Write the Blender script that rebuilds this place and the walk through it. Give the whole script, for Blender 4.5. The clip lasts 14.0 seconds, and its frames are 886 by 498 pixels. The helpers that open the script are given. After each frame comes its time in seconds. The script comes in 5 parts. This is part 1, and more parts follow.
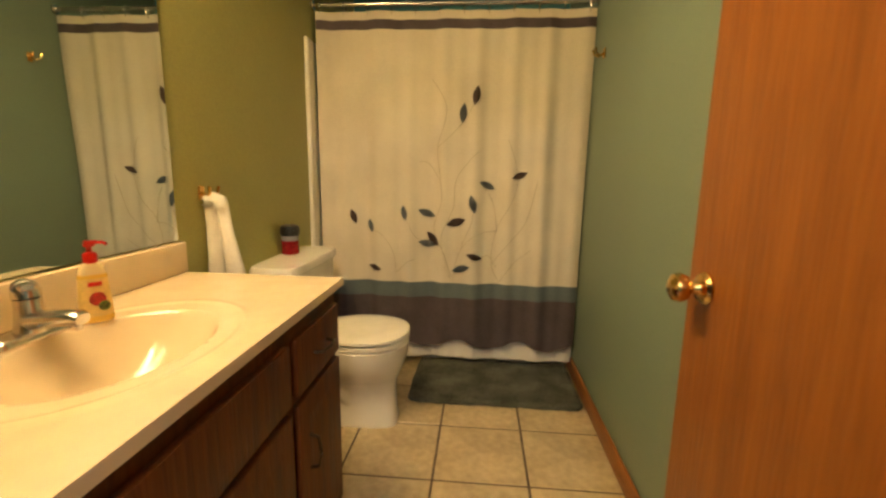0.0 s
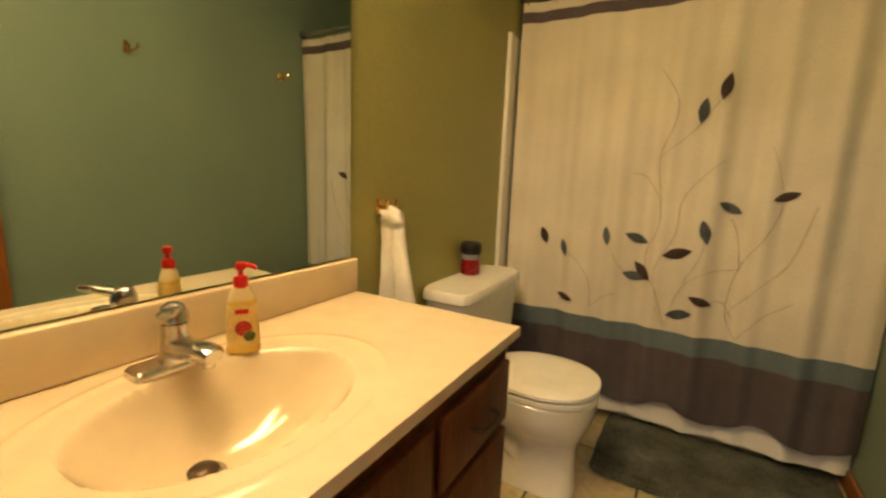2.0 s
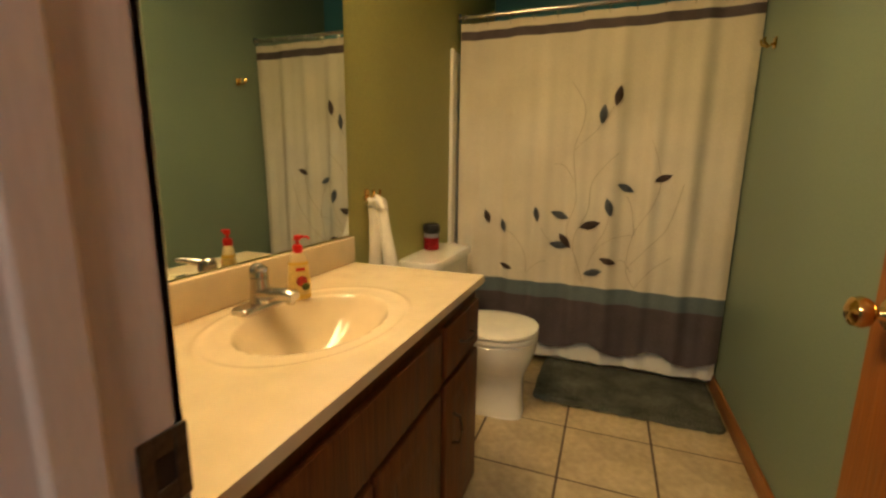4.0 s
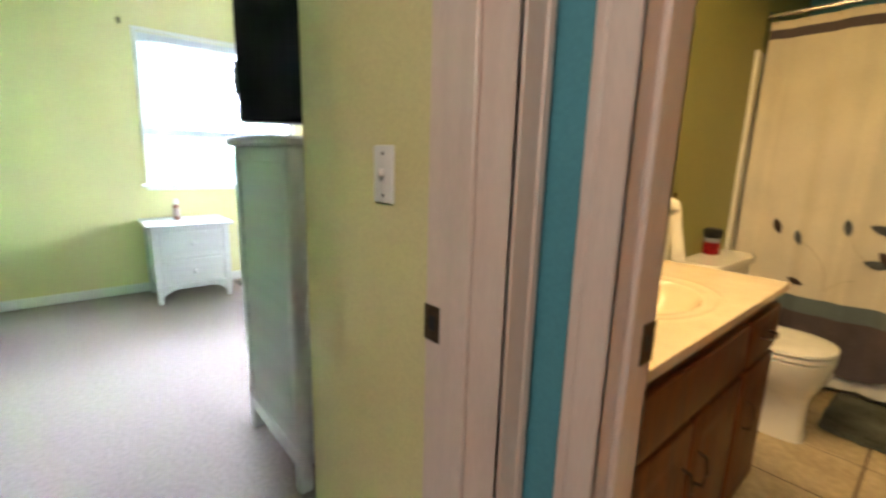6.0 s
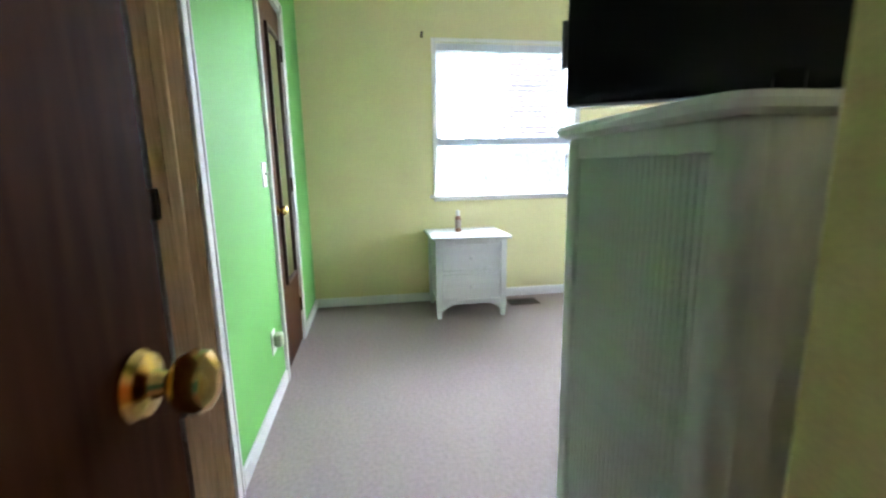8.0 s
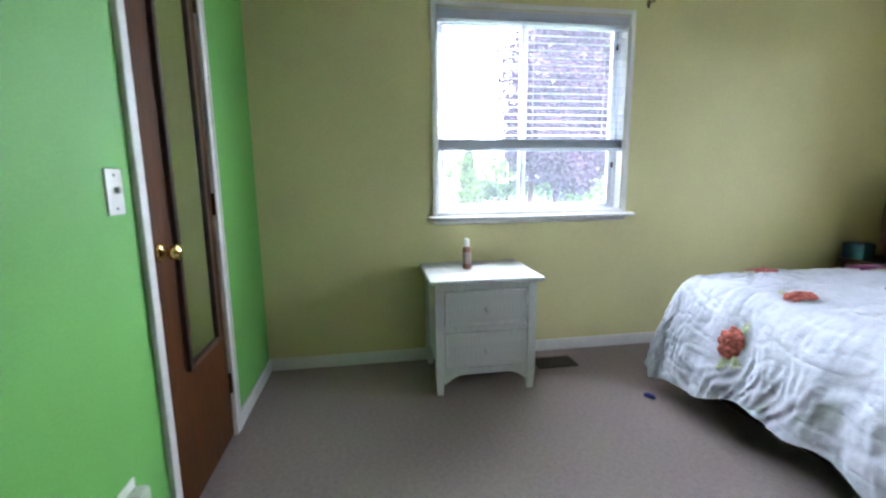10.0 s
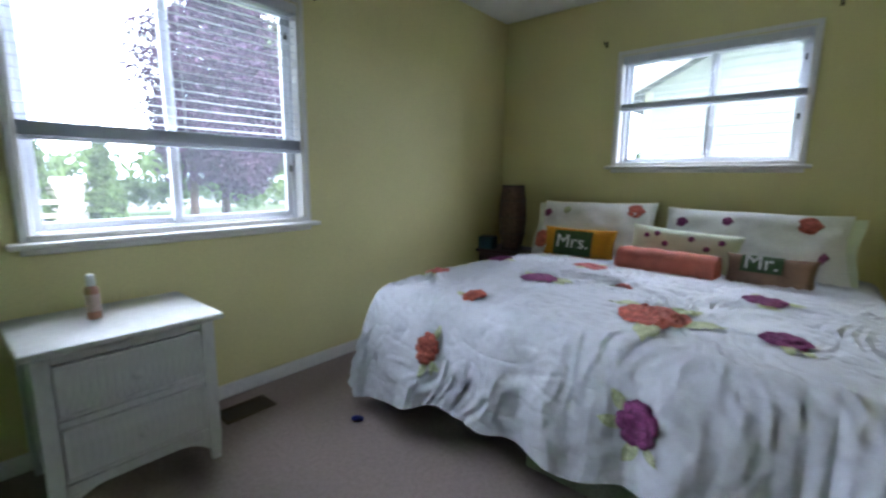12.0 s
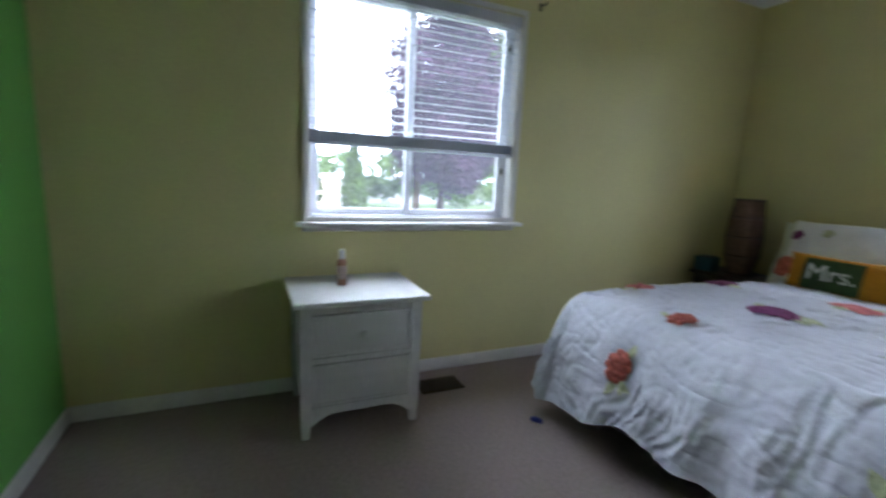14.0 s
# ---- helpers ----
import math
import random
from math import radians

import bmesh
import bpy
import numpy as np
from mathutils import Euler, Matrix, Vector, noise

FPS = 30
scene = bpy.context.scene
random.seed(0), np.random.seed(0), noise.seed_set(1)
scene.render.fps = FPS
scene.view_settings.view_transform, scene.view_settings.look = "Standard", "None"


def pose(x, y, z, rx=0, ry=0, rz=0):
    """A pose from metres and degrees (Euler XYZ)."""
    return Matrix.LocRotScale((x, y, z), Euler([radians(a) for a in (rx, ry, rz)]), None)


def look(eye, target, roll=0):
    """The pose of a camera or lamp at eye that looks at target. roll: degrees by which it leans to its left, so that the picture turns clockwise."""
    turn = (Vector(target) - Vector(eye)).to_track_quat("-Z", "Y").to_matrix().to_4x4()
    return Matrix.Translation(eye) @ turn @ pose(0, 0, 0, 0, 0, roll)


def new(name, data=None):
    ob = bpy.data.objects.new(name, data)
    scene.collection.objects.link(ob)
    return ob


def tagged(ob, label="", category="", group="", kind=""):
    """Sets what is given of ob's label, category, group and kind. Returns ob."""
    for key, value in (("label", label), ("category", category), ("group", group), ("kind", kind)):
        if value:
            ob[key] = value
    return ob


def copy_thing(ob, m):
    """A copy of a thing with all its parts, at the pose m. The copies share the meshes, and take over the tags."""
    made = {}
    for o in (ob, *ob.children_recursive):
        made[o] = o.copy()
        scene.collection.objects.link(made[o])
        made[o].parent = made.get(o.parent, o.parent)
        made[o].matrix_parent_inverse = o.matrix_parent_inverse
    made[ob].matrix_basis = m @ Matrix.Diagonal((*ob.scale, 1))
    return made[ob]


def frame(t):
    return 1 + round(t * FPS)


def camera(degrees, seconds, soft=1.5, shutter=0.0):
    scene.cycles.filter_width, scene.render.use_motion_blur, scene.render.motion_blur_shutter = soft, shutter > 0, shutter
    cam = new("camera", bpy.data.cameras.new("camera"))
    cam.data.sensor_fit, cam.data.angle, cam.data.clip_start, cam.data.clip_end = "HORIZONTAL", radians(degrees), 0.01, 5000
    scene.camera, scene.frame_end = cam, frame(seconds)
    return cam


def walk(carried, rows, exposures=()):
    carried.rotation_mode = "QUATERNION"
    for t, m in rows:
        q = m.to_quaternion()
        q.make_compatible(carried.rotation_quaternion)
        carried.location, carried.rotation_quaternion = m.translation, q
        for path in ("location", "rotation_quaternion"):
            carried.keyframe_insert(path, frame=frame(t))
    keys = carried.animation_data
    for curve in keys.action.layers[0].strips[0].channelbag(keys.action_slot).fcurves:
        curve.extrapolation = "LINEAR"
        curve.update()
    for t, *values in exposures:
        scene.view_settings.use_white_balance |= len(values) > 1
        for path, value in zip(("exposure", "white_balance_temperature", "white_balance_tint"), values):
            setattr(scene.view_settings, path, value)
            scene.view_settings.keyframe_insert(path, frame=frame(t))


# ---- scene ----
cam = camera(91.1, 14.0, soft=2.5, shutter=0.4)
PATH = [
    (0, (-0.547, 0.11, 1.103), (-0.708, 2.073, 0.758), 0.9),
    (0.5, (-0.563, 0.277, 1.112), (-0.807, 2.234, 0.776), 1.4),
    (1, (-0.581, 0.396, 1.128), (-1.03, 2.317, 0.804), 2.9),
    (1.5, (-0.614, 0.426, 1.128), (-1.346, 2.258, 0.796), 2.9),
    (2, (-0.632, 0.416, 1.129), (-1.608, 2.128, 0.787), 2.3),
    (2.5, (-0.665, 0.386, 1.132), (-1.697, 2.06, 0.77), 1.8),
    (3, (-0.652, 0.252, 1.125), (-1.452, 2.049, 0.768), 1.3),
    (3.2, (-0.636, 0.211, 1.127), (-1.314, 2.057, 0.76), 0.8),
    (5.3, (-0.564, -0.352, 1.138), (-1.529, 1.36, 0.768), -0.3),
    (5.5, (-0.582, -0.395, 1.153), (-1.718, 1.206, 0.771), 0.1),
    (6, (-0.635, -0.431, 1.157), (-2.123, 0.844, 0.756), 1.6),
    (6.5, (-0.695, -0.452, 1.154), (-2.43, 0.456, 0.747), 1.2),
    (7, (-0.851, -0.458, 1.132), (-2.716, 0.145, 0.733), 0.4),
    (7.5, (-1.087, -0.482, 1.13), (-3.0, -0.046, 0.742), 0.7),
    (8, (-1.386, -0.44, 1.121), (-3.328, -0.137, 0.751), -1.0),
    (8.2, (-1.503, -0.427, 1.131), (-3.451, -0.16, 0.766), -0.8),
    (10.3, (-2.47, -0.288, 1.126), (-4.419, 0.045, 0.826), -0.6),
    (10.5, (-2.538, -0.28, 1.13), (-4.458, 0.192, 0.832), -0.5),
    (11, (-2.675, -0.263, 1.149), (-4.439, 0.63, 0.85), -0.4),
    (11.5, (-2.715, -0.208, 1.157), (-4.243, 1.045, 0.849), -0.2),
    (12, (-2.701, -0.16, 1.157), (-3.969, 1.351, 0.831), 0.6),
    (12.5, (-2.7, -0.113, 1.145), (-3.786, 1.533, 0.812), 1.3),
    (13, (-2.708, -0.12, 1.145), (-3.839, 1.497, 0.817), 1.5),
    (13.5, (-2.716, -0.178, 1.159), (-4.156, 1.17, 0.827), 1.5),
    (14, (-2.673, -0.191, 1.155), (-4.472, 0.617, 0.824), 2.8),
]
walk(cam, [(t, look(eye, target, roll)) for t, eye, target, roll in PATH],
     exposures=[(0, 3.78), (1.0, 3.8), (2.0, 3.6), (3.0, 3.12), (5.3, 3.7), (6.0, 3.75), (6.5, 3.7), (7.0, 3.4), (7.5, 3.15), (8.2, 2.85), (10.3, 1.7), (11.5, 1.2), (12.5, .74), (13.3, .78), (14.0, .7)])

# ---- light ----
world = bpy.data.worlds.new("sky")
scene.world = world
world.use_nodes = True
wn = world.node_tree.nodes
sky = wn.new("ShaderNodeTexSky")
sky.sky_type = 'NISHITA'
sky.sun_disc = False
sky.sun_elevation, sky.sun_rotation = radians(46), radians(93)
sky.dust_density = 6.0
world.node_tree.links.new(sky.outputs[0], wn["Background"].inputs[0])
wn["Background"].inputs[1].default_value = 0.15


def lamp(name, kind, m, energy, color=(1, 1, 1), **kw):
    d = bpy.data.lights.new(name, kind)
    d.energy, d.color = energy, color
    for k, v in kw.items():
        if k == "size":
            d.size = v
        if k == "size_y":
            d.shape, d.size_y = 'RECTANGLE', v
        if k == "angle":
            d.angle = v
        if k == "radius":
            d.shadow_soft_size = v
    o = new(name, d)
    o.matrix_world = m
    return o


lamp("sun", 'SUN', look((9, -.5, 9.3), (0, 0, 0)), 4.0, (1, .95, .88), angle=radians(.6))
# vanity light over the bathroom mirror, above the view
lamp("vanity_light", 'AREA', look((-1.30, .80, 2.22), (-.75, .95, 1.0)), 3.0, (1, .68, .31), size=1.0, size_y=.16)
# added lamp outside the north window, standing in for sky and siding bounce
lamp("north_window_fill", 'AREA', look((-1.1, 6.3, 3.0), (-3.6, 2.9, 1.4)), 115, (.64, .75, 1), size=3.2, size_y=2.2)
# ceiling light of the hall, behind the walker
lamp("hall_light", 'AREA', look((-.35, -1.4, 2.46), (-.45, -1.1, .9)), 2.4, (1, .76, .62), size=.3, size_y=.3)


# ---- materials ----
def pm(name, base, rough=.5, metal=0.0, var=.12, scale=6.0, fine=60.0, bump=.0, spec=.5, stretch=(1, 1, 1), dark=None, coat=0.0, rand=0.0):
    """A surface with stains at one scale, grain at another, and fine relief."""
    m = bpy.data.materials.new(name)
    m.use_nodes = True
    nt = m.node_tree
    n, l = nt.nodes, nt.links
    b = n["Principled BSDF"]
    tc = n.new("ShaderNodeTexCoord")
    mp = n.new("ShaderNodeMapping")
    mp.inputs["Scale"].default_value = stretch
    l.new(tc.outputs["Object"], mp.inputs[0])
    n1 = n.new("ShaderNodeTexNoise")
    n1.inputs["Scale"].default_value, n1.inputs["Detail"].default_value = scale, 4
    n2 = n.new("ShaderNodeTexNoise")
    n2.inputs["Scale"].default_value, n2.inputs["Detail"].default_value = fine, 5
    l.new(mp.outputs[0], n1.inputs["Vector"])
    l.new(mp.outputs[0], n2.inputs["Vector"])
    mx = n.new("ShaderNodeMath")
    mx.operation = 'ADD'
    l.new(n1.outputs["Fac"], mx.inputs[0])
    l.new(n2.outputs["Fac"], mx.inputs[1])
    ramp = n.new("ShaderNodeValToRGB")
    d = dark or tuple(c * (1 - 2 * var) for c in base)
    hi = tuple(min(1, c * (1 + var)) for c in base)
    ramp.color_ramp.elements[0].position, ramp.color_ramp.elements[1].position = .36, .64
    ramp.color_ramp.elements[0].color, ramp.color_ramp.elements[1].color = (*d, 1), (*hi, 1)
    half = n.new("ShaderNodeMath")
    half.operation = 'MULTIPLY'
    half.inputs[1].default_value = .5
    l.new(mx.outputs[0], half.inputs[0])
    l.new(half.outputs[0], ramp.inputs[0])
    out = ramp.outputs[0]
    if rand:
        oi = n.new("ShaderNodeObjectInfo")
        hs = n.new("ShaderNodeHueSaturation")
        mr = n.new("ShaderNodeMapRange")
        mr.inputs["To Min"].default_value, mr.inputs["To Max"].default_value = 1 - rand, 1 + rand
        l.new(oi.outputs["Random"], mr.inputs["Value"])
        l.new(mr.outputs[0], hs.inputs["Value"])
        l.new(out, hs.inputs["Color"])
        out = hs.outputs[0]
    l.new(out, b.inputs["Base Color"])
    b.inputs["Metallic"].default_value = metal
    b.inputs["Specular IOR Level"].default_value = spec
    b.inputs["Coat Weight"].default_value = coat
    b.inputs["Coat Roughness"].default_value = .12
    rr = n.new("ShaderNodeMapRange")
    rr.inputs["To Min"].default_value, rr.inputs["To Max"].default_value = max(0, rough - .08), min(1, rough + .1)
    l.new(n1.outputs["Fac"], rr.inputs["Value"])
    l.new(rr.outputs[0], b.inputs["Roughness"])
    if bump:
        bp = n.new("ShaderNodeBump")
        bp.inputs["Strength"].default_value, bp.inputs["Distance"].default_value = min(1, bump), .004
        l.new(n2.outputs["Fac"], bp.inputs["Height"])
        l.new(bp.outputs[0], b.inputs["Normal"])
    return m


def plain(name, base, rough=.5, metal=0.0, transmission=0.0, ior=1.45):
    m = bpy.data.materials.new(name)
    m.use_nodes = True
    b = m.node_tree.nodes["Principled BSDF"]
    b.inputs["Base Color"].default_value = (*base, 1)
    b.inputs["Roughness"].default_value, b.inputs["Metallic"].default_value = rough, metal
    b.inputs["Transmission Weight"].default_value, b.inputs["IOR"].default_value = transmission, ior
    return m


def wood(name, light, dark, rough=.4, along=2, scale=5.0, coat=.0, spec=.4):
    st = [14, 14, 14]
    st[along] = .8
    return pm(name, light, rough, dark=dark, scale=scale * .35, fine=scale * 2.2, bump=.25, stretch=st, coat=coat, spec=spec)


M_YEL = pm("yellow_wall_paint", (.67, .61, .315), .6, var=.05, scale=1.5, fine=140, bump=.05, spec=.3)
M_GRN = pm("green_wall_paint", (.17, .46, .11), .55, var=.05, scale=1.5, fine=140, bump=.12, spec=.3)
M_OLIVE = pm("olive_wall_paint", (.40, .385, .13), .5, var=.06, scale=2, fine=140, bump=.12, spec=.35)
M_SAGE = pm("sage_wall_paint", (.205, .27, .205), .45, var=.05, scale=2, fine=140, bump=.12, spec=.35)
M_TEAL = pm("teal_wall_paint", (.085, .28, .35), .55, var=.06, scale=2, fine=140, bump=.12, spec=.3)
M_CEIL = pm("ceiling_paint", (.78, .78, .77), .8, var=.04, scale=3, fine=90, bump=.4, spec=.2)
M_TRIM = pm("white_trim_paint", (.72, .70, .68), .38, var=.05, scale=4, fine=60, bump=.05)
M_CASING = pm("pale_trim_paint", (.66, .53, .46), .42, var=.05, scale=4, fine=60, bump=.05, stretch=(6, 6, .6))
M_CARPET = pm("carpet_pile", (.36, .288, .27), .95, var=.09, scale=55, fine=300, bump=.9, spec=.1)
M_TILE = pm("ceramic_tile", (.55, .435, .255), .22, var=.12, scale=5, fine=30, bump=.08, rand=.06)
M_GROUT = pm("grout", (.11, .075, .045), .85, var=.2, scale=15, fine=120, bump=.4)
M_DOOR = wood("orange_door_veneer", (.27, .088, .013), (.195, .060, .009), .40, 2, coat=.12)
M_DOORD = wood("dark_door_veneer", (.075, .028, .012), (.036, .012, .005), .6, 2, spec=.02)
M_CLOSET = wood("brown_door_veneer", (.10, .036, .012), (.05, .017, .006), .45, 2, spec=.1)
M_CAB = wood("vanity_oak", (.15, .049, .012), (.065, .021, .006), .45, 2, coat=.03, spec=.2)
M_BASEW = wood("stained_baseboard", (.32, .12, .03), (.18, .06, .015), .4, 1)
M_DARKW = wood("dark_wood", (.06, .028, .018), (.025, .012, .009), .35, 0)
M_MARBLE = pm("cultured_marble", (.71, .575, .375), .16, var=.045, scale=3, fine=14, spec=.5, coat=.3)
M_PORC = pm("porcelain", (.80, .77, .68), .1, var=.03, scale=3, fine=20, coat=.3)
M_CHROME = pm("worn_chrome", (.66, .64, .61), .22, 1.0, var=.06, scale=20, fine=120)
M_BRASS = pm("polished_brass", (.78, .52, .18), .16, 1.0, var=.1, scale=20, fine=90)
M_BRONZE = pm("dark_bronze", (.09, .06, .035), .45, .7, var=.2, scale=30, fine=120)
M_MIRROR = plain("mirror_glass", (.74, .79, .76), .015, 1.0)


def veiled_glass(name, fac, color):
    """Clear glass with a faint translucent mix that imitates bright lens haze."""
    m = plain(name, (1, 1, 1), .0, 0, 1.0, 1.01)
    nt = m.node_tree
    mix, veil = nt.nodes.new("ShaderNodeMixShader"), nt.nodes.new("ShaderNodeBsdfTranslucent")
    clear = nt.nodes["Principled BSDF"]
    veil.inputs["Color"].default_value = (*color, 1)
    mix.inputs[0].default_value = fac
    nt.links.new(clear.outputs[0], mix.inputs[1])
    nt.links.new(veil.outputs[0], mix.inputs[2])
    nt.links.new(mix.outputs[0], nt.nodes["Material Output"].inputs["Surface"])
    return m


M_GLASS = veiled_glass("window_glass", .017, (.80, .86, 1))
M_CLOTH = pm("cream_curtain_cloth", (.70, .63, .50), .85, var=.06, scale=4, fine=220, bump=.5, spec=.2, stretch=(1, 1, 1))
M_WHITEC = pm("white_liner_cloth", (.80, .77, .70), .7, var=.05, scale=4, fine=150, bump=.3)
M_BAND1 = pm("slate_blue_cloth", (.135, .17, .18), .8, var=.12, scale=5, fine=200, bump=.5, spec=.2)
M_BAND2 = pm("plum_brown_cloth", (.105, .085, .092), .8, var=.15, scale=5, fine=200, bump=.5, spec=.2)
M_LEAFB = pm("slate_leaf_cloth", (.17, .19, .21), .8, var=.15, scale=20, fine=200, bump=.4, spec=.2)
M_LEAFD = pm("brown_leaf_cloth", (.12, .085, .075), .8, var=.15, scale=20, fine=200, bump=.4, spec=.2)
M_STEM = pm("stem_thread", (.53, .45, .32), .9, var=.2, scale=30, fine=200)
M_STEMP = pm("pale_stem_thread", (.52, .45, .30), .9, var=.2, scale=30, fine=200)
M_MAT = pm("grey_bath_mat_pile", (.115, .12, .095), .95, var=.35, scale=7, fine=180, bump=1.0, spec=.1)
M_TOWEL = pm("white_terry", (.90, .86, .76), .95, var=.1, scale=10, fine=300, bump=1.0, spec=.1)
M_RED = plain("red_plastic", (.62, .015, .01), .3)
M_SOAP = plain("yellow_soap", (.80, .52, .10), .2)
M_SOAPC = plain("clear_bottle", (.78, .62, .34), .12)
M_SOAPL = pm("yellow_label", (.78, .56, .17), .35, var=.08, scale=40, fine=120)
M_PINE = wood("pine_jamb", (.80, .60, .38), (.68, .48, .27), .45, 2)
M_JAR = pm("dark_red_gel", (.22, .012, .016), .15, var=.25, scale=30, fine=120)
M_LABEL = pm("red_label", (.55, .03, .02), .4, var=.3, scale=60, fine=200)
M_LABELG = pm("green_label", (.16, .20, .03), .4, var=.5, scale=60, fine=200)
M_BLACK = pm("black_plastic", (.012, .012, .013), .3, var=.2, scale=20, fine=100)
M_GREYP = plain("grey_plastic", (.22, .22, .25), .15)
M_WHITEP = plain("white_plastic", (.75, .74, .70), .35)
M_FURN = pm("white_painted_wood", (.61, .605, .59), .4, var=.06, scale=4, fine=50, bump=.1, stretch=(1, 1, .4))
M_COMF = pm("white_comforter_cloth", (.57, .575, .64), .58, var=.05, scale=3, fine=32, bump=1.0, spec=.4)
M_SHAM = pm("white_sham_cloth", (.80, .80, .81), .85, var=.05, scale=4, fine=80, bump=.5, spec=.2)
M_CORAL = pm("coral_applique", (.55, .15, .115), .85, var=.35, scale=45, fine=200, bump=.6, spec=.2)
M_PURP = pm("purple_applique", (.24, .06, .17), .85, var=.35, scale=45, fine=200, bump=.6, spec=.2)
M_PINK = pm("pink_applique", (.66, .20, .19), .85, var=.3, scale=45, fine=200, bump=.6, spec=.2)
M_SAGEL = pm("sage_applique", (.54, .57, .36), .85, var=.25, scale=40, fine=200, bump=.6, spec=.2)
M_GOLD = pm("gold_velvet", (.52, .235, .02), .8, var=.2, scale=9, fine=200, bump=.4, spec=.2)
M_TAUPE = pm("taupe_velvet", (.25, .155, .105), .8, var=.2, scale=9, fine=200, bump=.4, spec=.2)
M_BOLST = pm("coral_velvet", (.62, .185, .135), .75, var=.15, scale=9, fine=200, bump=.4, spec=.25)
M_PANEL = pm("green_panel_cloth", (.04, .085, .025), .85, var=.25, scale=20, fine=200, bump=.4)
M_LETTER = plain("white_felt", (.75, .75, .73), .9)
M_PALEG = pm("pale_green_cushion_cloth", (.63, .67, .53), .85, var=.06, scale=9, fine=200, bump=.5, spec=.2)
M_BOXSP = pm("box_spring_fabric", (.30, .33, .24), .9, var=.15, scale=8, fine=150, bump=.4)
M_METAL = pm("dark_steel", (.05, .045, .045), .45, .6, var=.2, scale=20, fine=100)
M_BLUE = plain("blue_plastic", (.02, .03, .22), .4)
M_TEALBOX = pm("teal_box", (.02, .09, .14), .5, var=.2, scale=12, fine=90)
M_WOVEN = pm("woven_lamp_shade", (.13, .075, .055), .8, var=.35, scale=40, fine=150, bump=.7)
M_SCREEN = pm("tv_black", (.004, .004, .0045), .35, var=.1, scale=8, fine=60, spec=.12)
M_LOTION = plain("amber_bottle", (.34, .17, .12), .25)
M_VINYL = pm("white_vinyl", (.74, .76, .82), .35, var=.04, scale=4, fine=50)
M_SLAT = pm("blind_slat", (.58, .59, .64), .45, var=.04, scale=4, fine=50)


def thin(m, fac, color):
    """Lets some daylight glow through a thin sheet."""
    nt = m.node_tree
    mix, glow = nt.nodes.new("ShaderNodeMixShader"), nt.nodes.new("ShaderNodeBsdfTranslucent")
    glow.inputs["Color"].default_value = (*color, 1)
    mix.inputs[0].default_value = fac
    nt.links.new(nt.nodes["Principled BSDF"].outputs[0], mix.inputs[1])
    nt.links.new(glow.outputs[0], mix.inputs[2])
    nt.links.new(mix.outputs[0], nt.nodes["Material Output"].inputs["Surface"])


thin(M_SLAT, .2, (.70, .71, .77))
M_LOTIONL = pm("faded_label", (.46, .33, .28), .4, var=.15, scale=60, fine=200)
M_GRASS = pm("lawn", (.10, .17, .045), .95, var=.35, scale=1.5, fine=30, bump=1.0)
M_ROAD = pm("asphalt_drive", (.26, .26, .27), .9, var=.15, scale=3, fine=60, bump=.6)
M_BARK = pm("bark", (.075, .055, .05), .95, var=.3, scale=6, fine=40, bump=1.0, stretch=(3, 3, .6))
M_PLUM = pm("plum_foliage", (.088, .052, .112), .7, var=.4, scale=1.2, fine=9, spec=.3)
M_CONI = pm("conifer_foliage", (.085, .15, .05), .7, var=.4, scale=2, fine=9, spec=.3)
M_BUSH = pm("shrub_foliage", (.10, .17, .06), .7, var=.4, scale=1.2, fine=7, spec=.3)
M_SIDING = pm("white_siding", (.58, .62, .68), .5, var=.04, scale=1, fine=30)
M_SHING = pm("grey_shingle", (.16, .16, .17), .9, var=.2, scale=6, fine=60, bump=.6)


# ---- builders ----
def B():
    return bmesh.new()


def add_box(bm, a, b, bev=0.0, seg=1, rot=None):
    r = bmesh.ops.create_cube(bm, size=1)
    vs = r["verts"]
    for v in vs:
        v.co = Vector([(p + q) / 2 + k * (q - p) for p, q, k in zip(a, b, v.co)])
        if rot:
            v.co = rot @ v.co
    if bev:
        es = list({e for v in vs for e in v.link_edges})
        bmesh.ops.bevel(bm, geom=es, offset=bev, segments=seg, affect='EDGES', profile=.5)
    return bm


def bx(a, b, bev=0.0, seg=1, rot=None):
    return add_box(B(), a, b, bev, seg, rot)


def loft(rings, bm=None, cap=True):
    """Skin through closed rings of equal point counts."""
    bm = bm or B()
    rows = [[bm.verts.new(p) for p in r] for r in rings]
    n = len(rows[0])
    for r, s in zip(rows, rows[1:]):
        for i in range(n):
            bm.faces.new((r[i], r[(i + 1) % n], s[(i + 1) % n], s[i]))
    if cap:
        bm.faces.new(rows[0][::-1])
        bm.faces.new(rows[-1])
    return bm


def ring(c, rx, ry, n=24, p=2.0):
    """A super-ellipse round c, level with the floor."""
    out = []
    for i in range(n):
        a = 2 * math.pi * i / n
        ca, sa = math.cos(a), math.sin(a)
        out.append((c[0] + rx * math.copysign(abs(ca) ** (2 / p), ca), c[1] + ry * math.copysign(abs(sa) ** (2 / p), sa), c[2]))
    return out


def lathe(profile, n=20, bm=None, m=None):
    bm2 = loft([ring((0, 0, z), max(r, .0005), max(r, .0005), n) for r, z in profile], bm)
    if m:
        bm2.transform(m)
    return bm2


